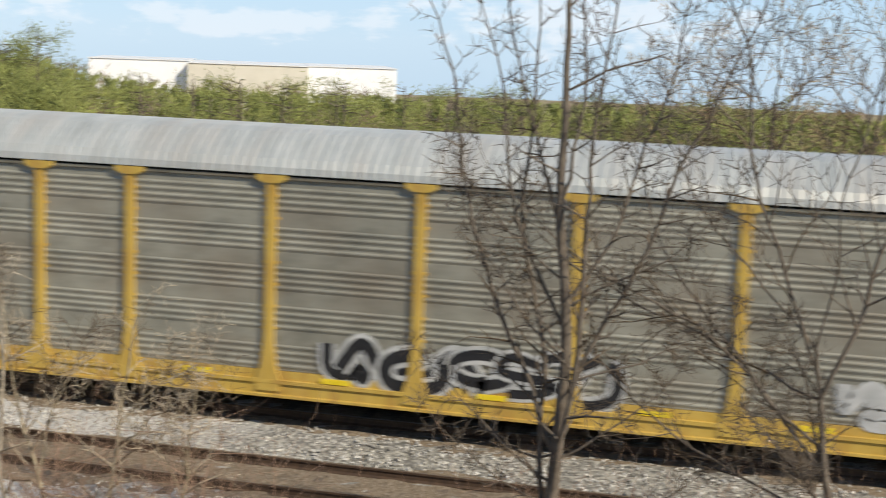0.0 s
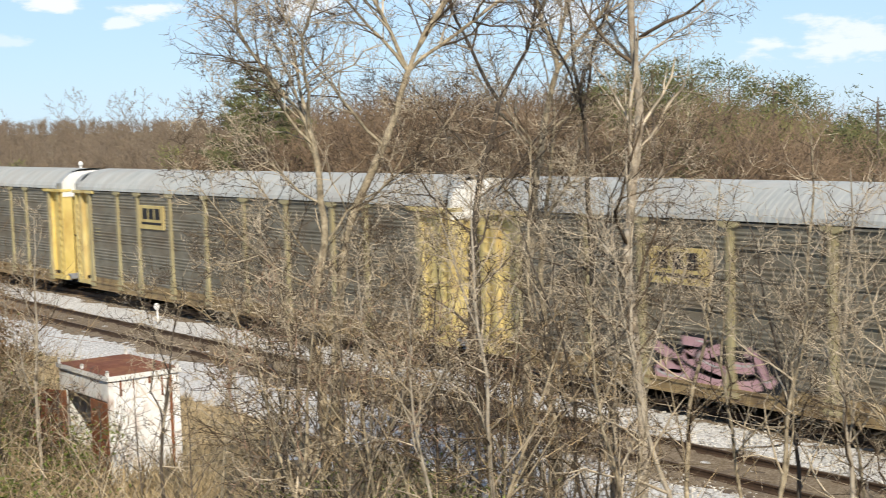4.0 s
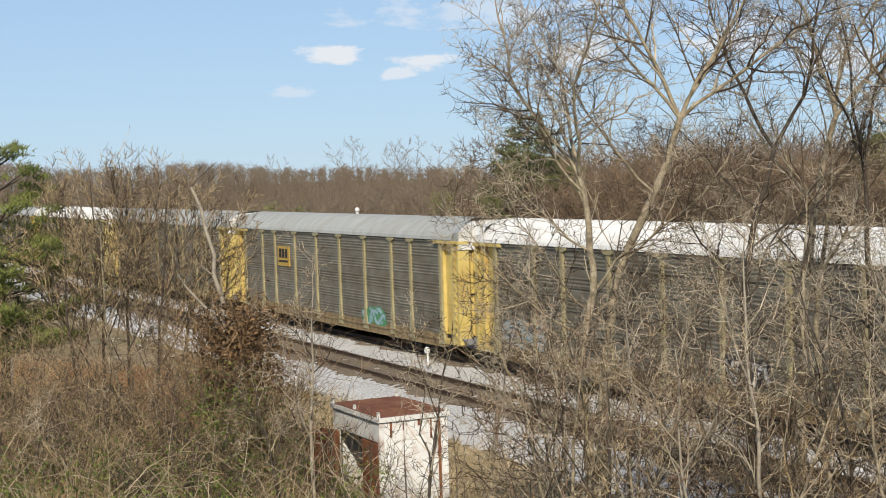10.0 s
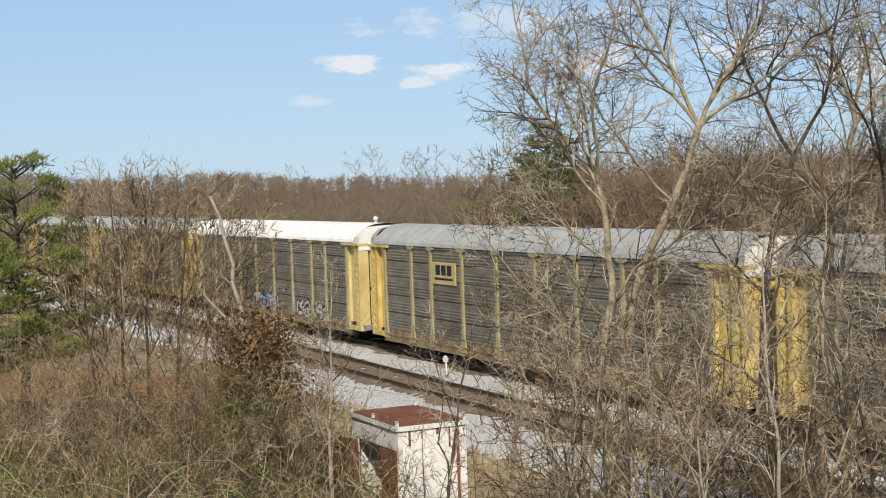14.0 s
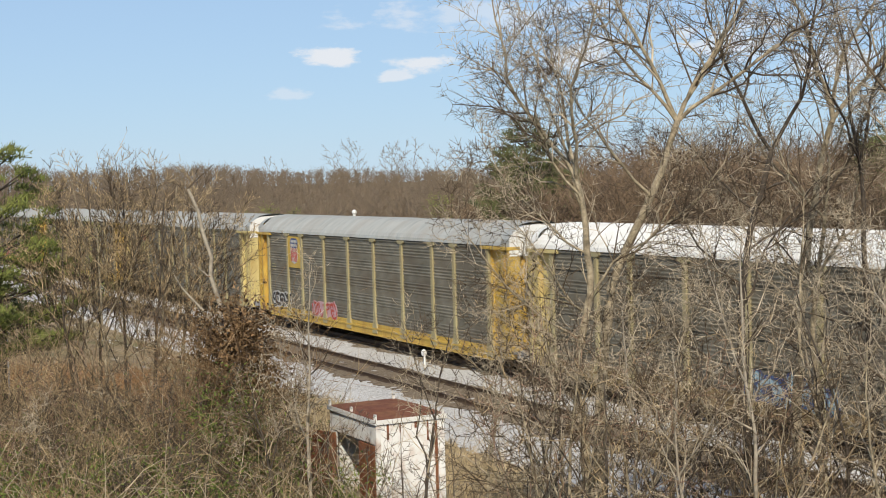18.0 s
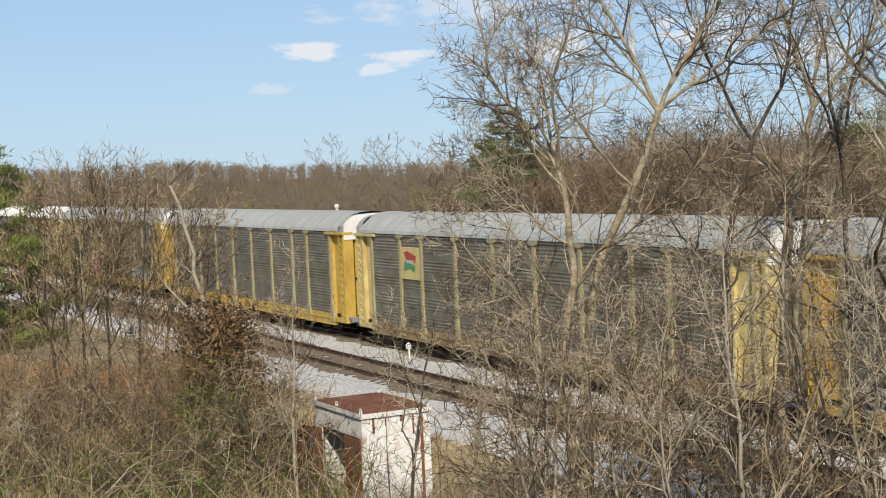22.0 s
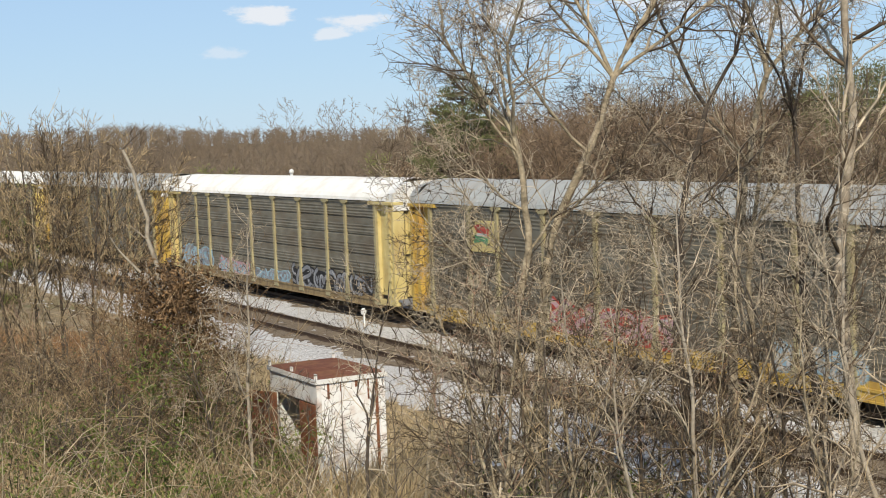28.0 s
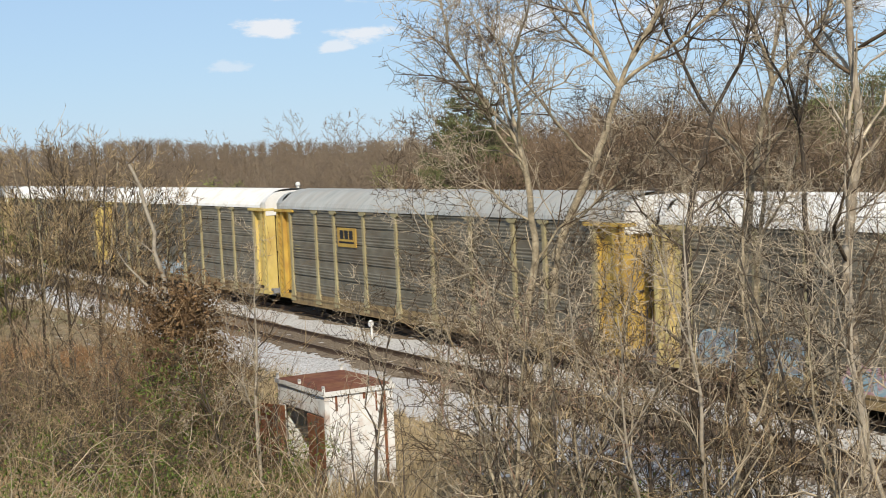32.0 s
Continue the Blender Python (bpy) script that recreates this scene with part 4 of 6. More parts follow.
def hero_tree(name, label, seed, turn, dist, trunk_h, r, limbs, lean=0.0, bark=M_BARK, twig=M_TWIG, kids=(9, 7, 5), wander=0.15, sunk=0.2, seglen=0.30, group="bare trees", trunk_twigs=5, fine=1.0, extra=0, floor=0.0045, short=1.0, shade=0.45,
              legs=(), spread=(0.5, 1.05), lift=0.02):
    """A bare tree whose main limbs are given as (share of the trunk's height, lean to the right in degrees, lean away in degrees, length, thickness, and how far it bends to the right on its way).
    legs: the trunk in steps of (length, lean to the right)."""
    rng = random.Random(seed)
    gauss, uniform = rng.gauss, rng.uniform
    x, y, _ = at_dir(turn, 0, dist)
    t = new(name)
    t.location = (x, y, float(height(x, y)) - sunk)
    t.rotation_euler = (0, 0, radians(turn))
    tagged(t, label, "tree" if "tree" in name else "shrub", group)
    pale, dark = [], []

    def run(p, d, length, r, wob, up, keep, bend=0.0, tip=0.15):
        fine_one = keep is pale or keep is dark
        n = max(2, int(length / (0.24 if fine_one else seglen)))
        back = 0.12 if fine_one else 0.2
        pts = []
        px, py, pz = p
        dx, dy, dz = d
        ox, oy, oz = d
        c, s = math.cos(radians(bend) / n), math.sin(radians(bend) / n)
        step = length / n
        r0 = r
        for i in range(n):
            if bend:
                ox, oz = ox * c + oz * s, oz * c - ox * s
                dx, dz = dx * c + dz * s, dz * c - dx * s
            dx += gauss(0, wob) + (ox - dx) * back
            dy += gauss(0, wob) + (oy - dy) * back
            dz += gauss(0, wob) + (oz - dz) * back + up
            k = 1 / math.sqrt(dx * dx + dy * dy + dz * dz)
            dx, dy, dz = dx * k, dy * k, dz * k
            qx, qy, qz = px + dx * step, py + dy * step, pz + dz * step
            r1 = r * (tip + (1 - tip) * (1 - (i + 1) / n) ** 0.8)
            keep.append((px, py, pz, qx, qy, qz, r0, r1))
            pts.append(((qx, qy, qz), (dx, dy, dz), r1, (i + 1) / n))
            px, py, pz, r0 = qx, qy, qz, r1
        return pts

    def shoots(pts, length, level, keep=None):
        """Side branches set one after the other round a branch, longest near its foot."""
        if level >= len(kids):
            return
        n = kids[level]
        round_by = uniform(0, 6.28)
        for i in range(n):
            # shade: share of shoots coloured dark as if unlit
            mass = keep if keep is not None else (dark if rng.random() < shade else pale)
            g = 0.12 + 0.88 * (i + rng.random()) / n
            q, (dx, dy, dz), br, f = pts[min(len(pts) - 1, int(g * len(pts)))]
            round_by += 2.4 + gauss(0, 0.5)
            ux, uy, uz = dy * 0.42 - dz * 0.85, dz * 0.31 - dx * 0.42, dx * 0.85 - dy * 0.31
            k = 1 / (math.sqrt(ux * ux + uy * uy + uz * uz) + 1e-9)
            ux, uy, uz = ux * k, uy * k, uz * k
            wx, wy, wz = dy * uz - dz * uy, dz * ux - dx * uz, dx * uy - dy * ux
            k = uniform(*spread)
            a, b, c = math.cos(k), math.sin(k) * math.cos(round_by), math.sin(k) * math.sin(round_by)
            ln = length * uniform(0.25, 0.6) * (1.2 - 0.65 * f) * (1.0 if level else short)
            sub = run(q, (dx * a + ux * b + wx * c, dy * a + uy * b + wy * c, dz * a + uz * b + wz * c), max(0.16, ln), max(floor, min(br * 0.7, 0.022 * fine if level else 0.035)), wander * 1.25, lift, mass, tip=0.3)
            shoots(sub, ln, level + 1, mass)

    keep = []
    if legs:
        p, trunk, done = (0.0, 0.0, 0.0), [], 0.0
        whole = sum(a for a, _ in legs)
        for ln, right in legs:
            a = radians(right)
            thick, thin = 1 - 0.6 * done / whole, 1 - 0.6 * (done + ln) / whole
            pts = run(p, (math.sin(a), 0.0, math.cos(a)), ln, r * thick, wander * 0.45, 0.0, keep, tip=thin / thick)
            p, done = pts[-1][0], done + ln
            trunk += pts
    else:
        a = radians(lean)
        trunk = run((0.0, 0.0, 0.0), (math.sin(a), 0.0, math.cos(a)), trunk_h, r, wander * 0.45, 0.0, keep)
    part("trunk", chain("trunk", bark, keep, 8), t)
    shoots(trunk[len(trunk) // 4:], trunk_h * 0.45, 1 if trunk_twigs < 8 else 0)
    limbs = list(limbs) + [(uniform(0.3, 0.97), rng.choice((-1, 1)) * uniform(10, 34), uniform(-35, 35), uniform(0.25, 0.5) * trunk_h, 0.028) for _ in range(extra)]
    for f, right, away, ln, th, *bend in limbs:
        q, d, br, _ = trunk[min(len(trunk) - 1, int(f * len(trunk)))]
        e = Vector((math.sin(radians(right)), math.sin(radians(away)), math.cos(radians(right)))).normalized()
        keep = []
        pts = run(tuple(a - b * 0.05 for a, b in zip(q, d)), tuple(e), ln, min(br, th * 0.72), wander * 0.9, 0.012, keep, bend=bend[0] if bend else 0.0)
        part("limb", chain("limb", bark, keep, 6), t)
        shoots(pts, ln * 0.8, 0)
    if pale:
        tagged(part("twig_mass", tubes("twig_mass", twig, pale, 3), t), kind="stuff")
    # pale shoots as sunlit, dark ones as shaded, both by colour
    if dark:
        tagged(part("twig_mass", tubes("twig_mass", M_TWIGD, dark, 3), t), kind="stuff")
    return t


def scatter_twigs(name, label, rng, n, box, hgt, material, thick=(0.004, 0.010), category="brush", lean=0.5, forks=2):
    """A thicket of thin upright stems with side shoots, over a patch of ground (turn0, turn1, dist0, dist1)."""
    t0, t1, d0, d1 = box
    turn = np.radians(rng.uniform(t0, t1, n))
    dist = np.sqrt(rng.uniform(d0 * d0, d1 * d1, n))
    x, y = -np.sin(turn) * dist, EYE[1] + np.cos(turn) * dist
    ok = y < -9.0
    x, y, n = x[ok], y[ok], int(ok.sum())
    z = height(x, y) - 0.05
    p = np.stack([x, y, z], 1)
    d = rng.normal(size=(n, 3)) * lean * 0.6
    d[:, 2] = 1
    segs = []
    L = rng.uniform(*hgt, n)
    r = rng.uniform(*thick, n)
    for k in range(4):
        d = d + rng.normal(size=(n, 3)) * 0.17
        d /= np.linalg.norm(d, axis=1, keepdims=True)
        q = p + d * (L / 4)[:, None]
        segs.append(np.column_stack([p, q, r * (1 - k * 0.2), r * (0.8 - k * 0.2)]))
        for f in range(forks):
            e = d + rng.normal(size=(n, 3)) * 0.75
            e /= np.linalg.norm(e, axis=1, keepdims=True)
            w = p + (q - p) * rng.uniform(0.2, 1, (n, 1))
            m = w + e * (L * rng.uniform(0.12, 0.34, n))[:, None]
            segs.append(np.column_stack([w, m, r * 0.55, r * 0.3]))
            e2 = e + rng.normal(size=(n, 3)) * 0.6
            e2 /= np.linalg.norm(e2, axis=1, keepdims=True)
            segs.append(np.column_stack([m, m + e2 * (L * rng.uniform(0.08, 0.2, n))[:, None], r * 0.35, r * 0.2]))
        p = q
    ob = new(name, tubes(name, material, np.concatenate(segs), 3))
    tagged(ob, label, category, kind="stuff")
    return ob


def grass_patch(name, label, rng, n, box, hgt, width, material, lean=0.6, clumps=0):
    t0, t1, d0, d1 = box
    turn = np.radians(rng.uniform(t0, t1, n))
    dist = np.sqrt(rng.uniform(d0 * d0, d1 * d1, n))
    if clumps:
        c = rng.integers(0, clumps, n)
        ct, cd = np.radians(rng.uniform(t0, t1, clumps)), np.sqrt(rng.uniform(d0 * d0, d1 * d1, clumps))
        turn, dist = ct[c] + rng.normal(size=n) * 0.006, cd[c] + rng.normal(size=n) * 0.25
    x, y = -np.sin(turn) * dist, EYE[1] + np.cos(turn) * dist
    ok = y < -8.6
    x, y, n = x[ok], y[ok], int(ok.sum())
    z = height(x, y) - 0.04
    d = rng.normal(size=(n, 3)) * lean
    d[:, 2] = 1
    ob = new(name, blades(name, material, np.stack([x, y, z], 1), d, rng.uniform(*hgt, n), np.full(n, width) * rng.uniform(0.6, 1.4, n), rng))
    tagged(ob, label, "grass", kind="stuff")
    return ob


def pine(name, label, rng, turn, dist, h, material, width=0.33, base=None, dense=1.0, bark=M_BARKD, needle=1.0, top=0.75, limbs_per_m=5.5):
    """An evergreen: trunk, whorls of drooping limbs and tufts of needles with gaps."""
    x, y, _ = at_dir(turn, 0, dist)
    t = new(name)
    z = float(height(x, y)) - 0.2 if base is None else base
    t.location = (x, y, z)
    tagged(t, label, "tree", "evergreen trees")
    segs = []
    n = int(h / 0.5)
    for i in range(n):
        segs.append((0, 0, h * i / n, 0, 0, h * (i + 1) / n, 0.02 * h * (1 - i / n) + 0.02, 0.02 * h * (1 - (i + 1) / n) + 0.02))
    part("trunk", chain("trunk", bark, segs, 6), t)
    limbs, tuft, td = [], [], []
    for i in range(int(h * limbs_per_m)):
        f = rng.uniform(0.12, 1.0) ** 0.9
        a = rng.uniform(0, 2 * np.pi)
        ln = h * width * (1.06 - f) ** top * rng.uniform(0.55, 1.15)
        p = np.array([0, 0, h * f * 0.98])
        d = np.array([np.cos(a), np.sin(a), rng.uniform(0.0, 0.45)])
        d /= np.linalg.norm(d)
        m = max(2, int(ln / 0.35))
        for k in range(m):
            d = d + rng.normal(size=3) * 0.10
            d /= np.linalg.norm(d)
            q = p + d * ln / m
            limbs.append((*p, *q, 0.02 * (1 - k / m) + 0.006, 0.02 * (1 - (k + 1) / m) + 0.005))
            if k >= m * 0.3:
                c = int(26 * dense)
                tuft.append(q + rng.normal(size=(c, 3)) * np.array([0.24, 0.24, 0.17]) * (0.6 + h * 0.06))
                td.append(rng.normal(size=(c, 3)) + d * 0.8 + np.array([0, 0, 0.5]))
            p = q
    tagged(part("branch_mass", tubes("branch_mass", bark, limbs, 3), t), kind="stuff")
    b, dd = np.concatenate(tuft), np.concatenate(td)
    k = len(b)
    tagged(part("needle_mass", blades("needle_mass", material, b, dd, rng.uniform(0.16, 0.38, k) * (0.6 + h * 0.05) * (0.4 + 0.6 * needle), np.full(k, 0.06) * (0.6 + h * 0.05) * needle, rng), t), kind="stuff")
    return t




def bough_pine(name, label, rng, turn, dist, h, material, width=0.3, low=0.15, needles=60, size=1.0, boughs=8, gap=1.0):
    """A pine with level boughs in whorls, each bearing flat fans of needles with gaps between."""
    x, y, _ = at_dir(turn, 0, dist)
    t = new(name)
    t.location = (x, y, float(height(x, y)) - 0.2)
    tagged(t, label, "tree", "evergreen trees")
    segs, p = [], np.zeros(3)
    n = int(h / 0.5)
    for i in range(n):
        q = np.array([p[0] + rng.normal() * 0.03, p[1] + rng.normal() * 0.03, h * (i + 1) / n])
        segs.append((*p, *q, 0.018 * h * (1 - i / n) + 0.02, 0.018 * h * (1 - (i + 1) / n) + 0.02))
        p = q
    part("trunk", chain("trunk", M_BARKD, segs, 7), t)
    limbs, base, way = [], [], []
    z = low * h
    while z < h * 0.98:
        f = (z - low * h) / (h - low * h)
        reach = h * width * (1.02 - f) ** 0.75
        a0 = rng.uniform(0, 6.28)
        for k in range(boughs):
            a = a0 + k * 6.283 / boughs + rng.normal() * 0.25
            ln = reach * rng.uniform(0.6, 1.15) + 0.15
            d = np.array([math.cos(a), math.sin(a), rng.uniform(-0.08, 0.22) + 0.5 * f])
            p = np.array([0, 0, z + rng.normal() * 0.12])
            m = max(3, int(ln / (0.32 * size)))
            for i in range(m):
                d[2] += 0.04
                d += rng.normal(size=3) * 0.07
                d /= np.linalg.norm(d)
                q = p + d * ln / m
                limbs.append((*p, *q, 0.03 * (1 - i / m) + 0.008, 0.03 * (1 - (i + 1) / m) + 0.006))
                p = q
                if i < m * 0.35:
                    continue
                for _ in range(3):
                    c = q + np.array([-d[1], d[0], 0.0]) * rng.normal() * 0.30 * size + np.array([0, 0, rng.normal() * 0.05 * size])
                    base.append(c + rng.normal(size=(needles, 3)) * np.array([0.15, 0.15, 0.05]) * size)
                    way.append(rng.normal(size=(needles, 3)) * np.array([0.8, 0.8, 0.45]) + d * 0.7 + np.array([0, 0, 0.55]))
        z += rng.uniform(0.36, 0.6) * size ** 0.5 * gap
    tagged(part("branch_mass", tubes("branch_mass", M_BARKD, limbs, 3), t), kind="stuff")
    b, w = np.concatenate(base), np.concatenate(way)
    k = len(b)
    tagged(part("needle_mass", blades("needle_mass", material, b, w, rng.uniform(0.14, 0.26, k) * size, np.full(k, 0.022 if needles > 20 else 0.034) * size, rng), t), kind="stuff")
    return t


def leaf_patch(name, label, seed, n, box, low, high, size, material, clumps):
    """Green leaves in loose clumps at a height above the ground."""
    rng = np.random.default_rng(seed)
    t0, t1, d0, d1 = box
    ct, cd = np.radians(rng.uniform(t0, t1, clumps)), np.sqrt(rng.uniform(d0 * d0, d1 * d1, clumps))
    cz, cs = rng.uniform(low, high, clumps), rng.uniform(0.12, 0.45, clumps)
    c = rng.integers(0, clumps, n)
    o = rng.normal(size=(n, 3)) * cs[c][:, None]
    x, y = -np.sin(ct[c]) * cd[c] + o[:, 0], EYE[1] + np.cos(ct[c]) * cd[c] + o[:, 1]
    z = height(x, y) + np.maximum(0.03, cz[c] + o[:, 2])
    ok = y < -11.5
    p = np.stack([x, y, z], 1)[ok]
    d = rng.normal(size=p.shape)
    k = len(p)
    tagged(new(name, blades(name, material, p, d, size * rng.uniform(0.7, 1.5, k), size * 0.32 * rng.uniform(0.7, 1.3, k), rng)), label, "undergrowth", kind="stuff")

# ---- far land ----
def tops(turn, table):
    return float(np.interp(turn, [a for a, _ in table], [b for _, b in table]))


SKYLINE = [(-6, -1.3), (4, -1.3), (14, -1.35), (25, -1.2), (28, -0.65), (29.8, 0.0), (31, 0.35), (34.3, 0.4), (38.5, 1.0), (40.7, 1.8), (43.8, 2.5), (47.4, 2.5), (50, 3.0), (54, 3.1), (57, 2.4), (59, 1.4), (62, 0.8), (64.6, 0.85),
           (66.2, 0.85), (67.5, 1.05), (69, 0.95), (70, 1.02), (71, 1.1), (72.1, 1.4), (73.3, 1.4), (75.6, 1.3), (78.4, 1.25), (82, 2.2), (92, 2.0)]


def wood_band(name, label, seed, n, box, material, lower=0.0, jitter=0.5, crown=0.28, twigs=40, forks=3, thick=1.0):
    """A stand of bare trees as one mass, its crowns following the skyline."""
    rng = np.random.default_rng(seed)
    t0, t1, d0, d1 = box
    turn = rng.uniform(t0, t1, n)
    dist = np.sqrt(rng.uniform(d0 * d0, d1 * d1, n))
    a = np.radians(turn)
    clear = np.abs(EYE[1] + np.cos(a) * dist + 2.3) > 9.0
    turn, dist, a, n = turn[clear], dist[clear], a[clear], int(clear.sum())
    x, y = -np.sin(a) * dist, EYE[1] + np.cos(a) * dist
    z = height(x, y) - 0.3
    tilt = np.interp(turn, [q for q, _ in SKYLINE], [q for _, q in SKYLINE]) - lower - np.abs(rng.normal(size=n)) * jitter
    H = np.maximum(3.0, EYE[2] + np.tan(np.radians(tilt)) * dist - z)
    P = np.stack([x, y, z], 1)
    top = P + np.stack([rng.normal(size=n) * 0.4, rng.normal(size=n) * 0.4, H * 0.72], 1)
    thin = np.maximum(0.010, 0.00022 * dist) * thick
    i = np.repeat(np.arange(n), twigs)
    f = rng.uniform(0.25, 1.0, len(i))
    a = rng.uniform(0, 2 * np.pi, len(i))
    s = P[i] + (top - P)[i] * f[:, None]
    ln = H[i] * crown * (1.35 - 0.7 * f) * rng.uniform(0.35, 1.1, len(i)) + 0.3
    e = np.stack([np.cos(a), np.sin(a), rng.uniform(0.2, 1.5, len(i))], 1)
    e /= np.linalg.norm(e, axis=1, keepdims=True)
    base, way, far, wide = [s], [e], [ln], [thin[i] * 2.0]
    for _ in range(forks):
        e2 = e + rng.normal(size=e.shape) * 0.6
        base.append(s + e * (ln * rng.uniform(0.25, 1.0, len(i)))[:, None])
        way.append(e2 / np.linalg.norm(e2, axis=1, keepdims=True))
        far.append(ln * rng.uniform(0.3, 0.75, len(i)))
        wide.append(thin[i] * 1.2)
    ob = new(name, blades(name, material, np.concatenate(base), np.concatenate(way), np.concatenate(far), np.concatenate(wide), rng))
    tagged(ob, label, "woods", kind="stuff")
    tagged(part("trunk_mass", tubes("trunk_mass", material, np.column_stack([P, top, H * 0.012, thin * 0.6]), 3), ob), kind="stuff")


wood_band("far_hill_woods", "brown leafless woods on the far hills", 11, 1000, (58, 94, 190, 420), M_FARTWIG, jitter=0.12, twigs=44, forks=2, thick=0.5, crown=0.17)
wood_band("hill_foot_woods", "brown leafless woods at the foot of the hills", 14, 300, (58, 94, 95, 180), M_FARTWIG, lower=0.5, jitter=0.5, twigs=85, forks=2, thick=0.5)
wood_band("train_side_woods", "leafless brown woods behind the train", 12, 400, (36, 63, 44, 84), M_WOOD, jitter=0.35, twigs=80, forks=3)
wood_band("valley_scrub", "sparse leafless scrub in the valley", 13, 95, (-8, 38, 60, 140), M_FARTWIG, lower=0.5, jitter=0.6, twigs=40)
wood_band("far_valley_woods", "hazy leafless woods across the valley", 15, 150, (-12, 40, 260, 400), M_FARTWIG, lower=0.25, jitter=0.2, twigs=24)

wood_band("pine_stand", "yellow-green pine woods low in the valley", 16, 460, (-12, 32, 100, 220), M_NEEDLEY, lower=0.25, jitter=0.12, twigs=70, forks=2, thick=2.0, crown=0.14)
wood_band("slope_pines", "dense dark olive pines on the slope behind the train", 17, 210, (29, 47.5, 60, 100), M_NEEDLEY, lower=0.2, jitter=0.3, twigs=80, forks=3, thick=1.8, crown=0.20)
rng = np.random.default_rng(21)
for i in range(56):
    turn = rng.uniform(-8, 31) if i < 40 else rng.uniform(29, 46)
    d = max(rng.uniform(44, 92), 36 / math.cos(radians(turn)))
    x, y, _ = at_dir(turn, 0, d)
    h = EYE[2] + math.tan(radians(tops(turn, SKYLINE) - abs(rng.normal()) * (0.3 if turn > 9 else 0.6) - (0.15 if turn < 27 else 0))) * d - float(height(x, y))
    pine("pine_tree", "olive-green pine in the valley" if i < 40 else "dark green pine on the slope", rng, turn, d, max(3.0, h), M_NEEDLEY if turn < 32 else M_NEEDLE, width=0.46, dense=0.95, top=0.5, needle=0.5, limbs_per_m=3.8, bark=M_BARKM)
bough_pine("pine_tree", "broad grey-green pine behind the train", rng, 60.1, 72, 10.7, M_NEEDLE, width=0.33, low=0.3, needles=15, size=0.95)
bough_pine("pine_tree", "narrow grey-green pine behind the train", rng, 58.6, 74, 8.4, M_NEEDLE, width=0.28, low=0.3, needles=15, size=0.95)
bough_pine("pine_tree", "dark green pine among the bare woods", rng, 46.9, 66, 9.9, M_NEEDLE, width=0.28, low=0.35, needles=15, size=0.95)
bough_pine("pine_tree", "dark green pine with level boughs on the grassy bank", rng, 80.8, 38, 7.6, M_NEEDLEB, width=0.33, low=0.34, needles=27, size=0.9, boughs=7, gap=1.35)
bough_pine("pine_tree", "dark green pine with level boughs on the grassy bank", rng, 83.4, 37, 6.7, M_NEEDLEB, width=0.40, low=0.34, needles=27, size=0.9, boughs=7, gap=1.35)
for turn, top in ((63.6, 6.4), (69.4, 5.7), (70.3, 6.0), (71.1, 5.6), (77.2, 5.6)):
    x, y, _ = at_dir(turn, 0, 88)
    pine("cedar_tree", "small green cedar among the bare woods", rng, turn, 88, top - float(height(x, y)), M_NEEDLEY, width=0.36, needle=0.6, dense=0.8)


def warehouse():
    w = new("warehouse")
    tagged(w, "long low white and cream warehouse far beyond the trees", "warehouse")
    a = radians(21.7)
    w.location = (-math.sin(a) * 420, EYE[1] + math.cos(a) * 420, -14.9)
    w.rotation_euler = (0, 0, a)
    cream = mat("cream_cladding", [(0.58, 0.54, 0.44), (0.66, 0.62, 0.52)], 0.3, 0.6)
    white = mat("white_cladding", [(0.80, 0.80, 0.79), (0.88, 0.88, 0.87)], 0.3, 0.5)
    part("wall", boxes("wall", white, [(-46, -12, 0, -19, 30, 14.6)]), w, "white clad wall")
    part("wall", boxes("wall", cream, [(-19, -16, 0, 14, 30, 14.2)]), w, "cream clad wall")
    part("wall", boxes("wall", white, [(14, -12, 0, 39, 30, 14.3)]), w, "white clad wall")
    part("roof", boxes("roof", M_WHITE, [(-46.3, -12.3, 14.6, -18.8, 31, 14.8)]), w)
    part("roof", boxes("roof", M_WHITE, [(-18.6, -16.3, 14.2, 14.2, 31, 14.4)]), w)
    part("roof", boxes("roof", M_WHITE, [(14.2, -12.3, 14.3, 39.3, 31, 14.5)]), w)
    v = new("parked_truck")
    a = radians(26.0)
    v.location = (-math.sin(a) * 395, EYE[1] + math.cos(a) * 395, -9.5)
    v.rotation_euler = (0, 0, a)
    tagged(v, "small red truck parked before the far warehouse", "truck")
    part("cab", boxes("cab", M_RED, [(-1.5, -0.9, 0.4, 1.5, 0.9, 2.2)], bevel=0.2), v)
    for x in (-0.9, 0.9):
        part("wheel", lathe("wheel", M_BLACK, [(-0.95, 0.1), (-0.95, 0.45), (-0.7, 0.45), (-0.7, 0.1)], 12), v, at=pose(x, 0, 0.5))


warehouse()


def vent_pipe():
    """A white capped vent pipe seen over the train, before the far woods."""
    a = radians(67.0)
    p = new("vent_pipe")
    p.location = (-math.sin(a) * 88, EYE[1] + math.cos(a) * 88, -0.55)
    tagged(p, "white capped vent pipe before the far woods", "pipe")
    part("pipe", lathe("pipe", M_WHITE, [(0.0, 0.09), (5.75, 0.09)], 10, axis="z"), p)
    part("cap", lathe("cap", M_WHITE, [(5.75, 0.10), (5.82, 0.15), (5.95, 0.14), (6.02, 0.05)], 12, axis="z"), p)


vent_pipe()


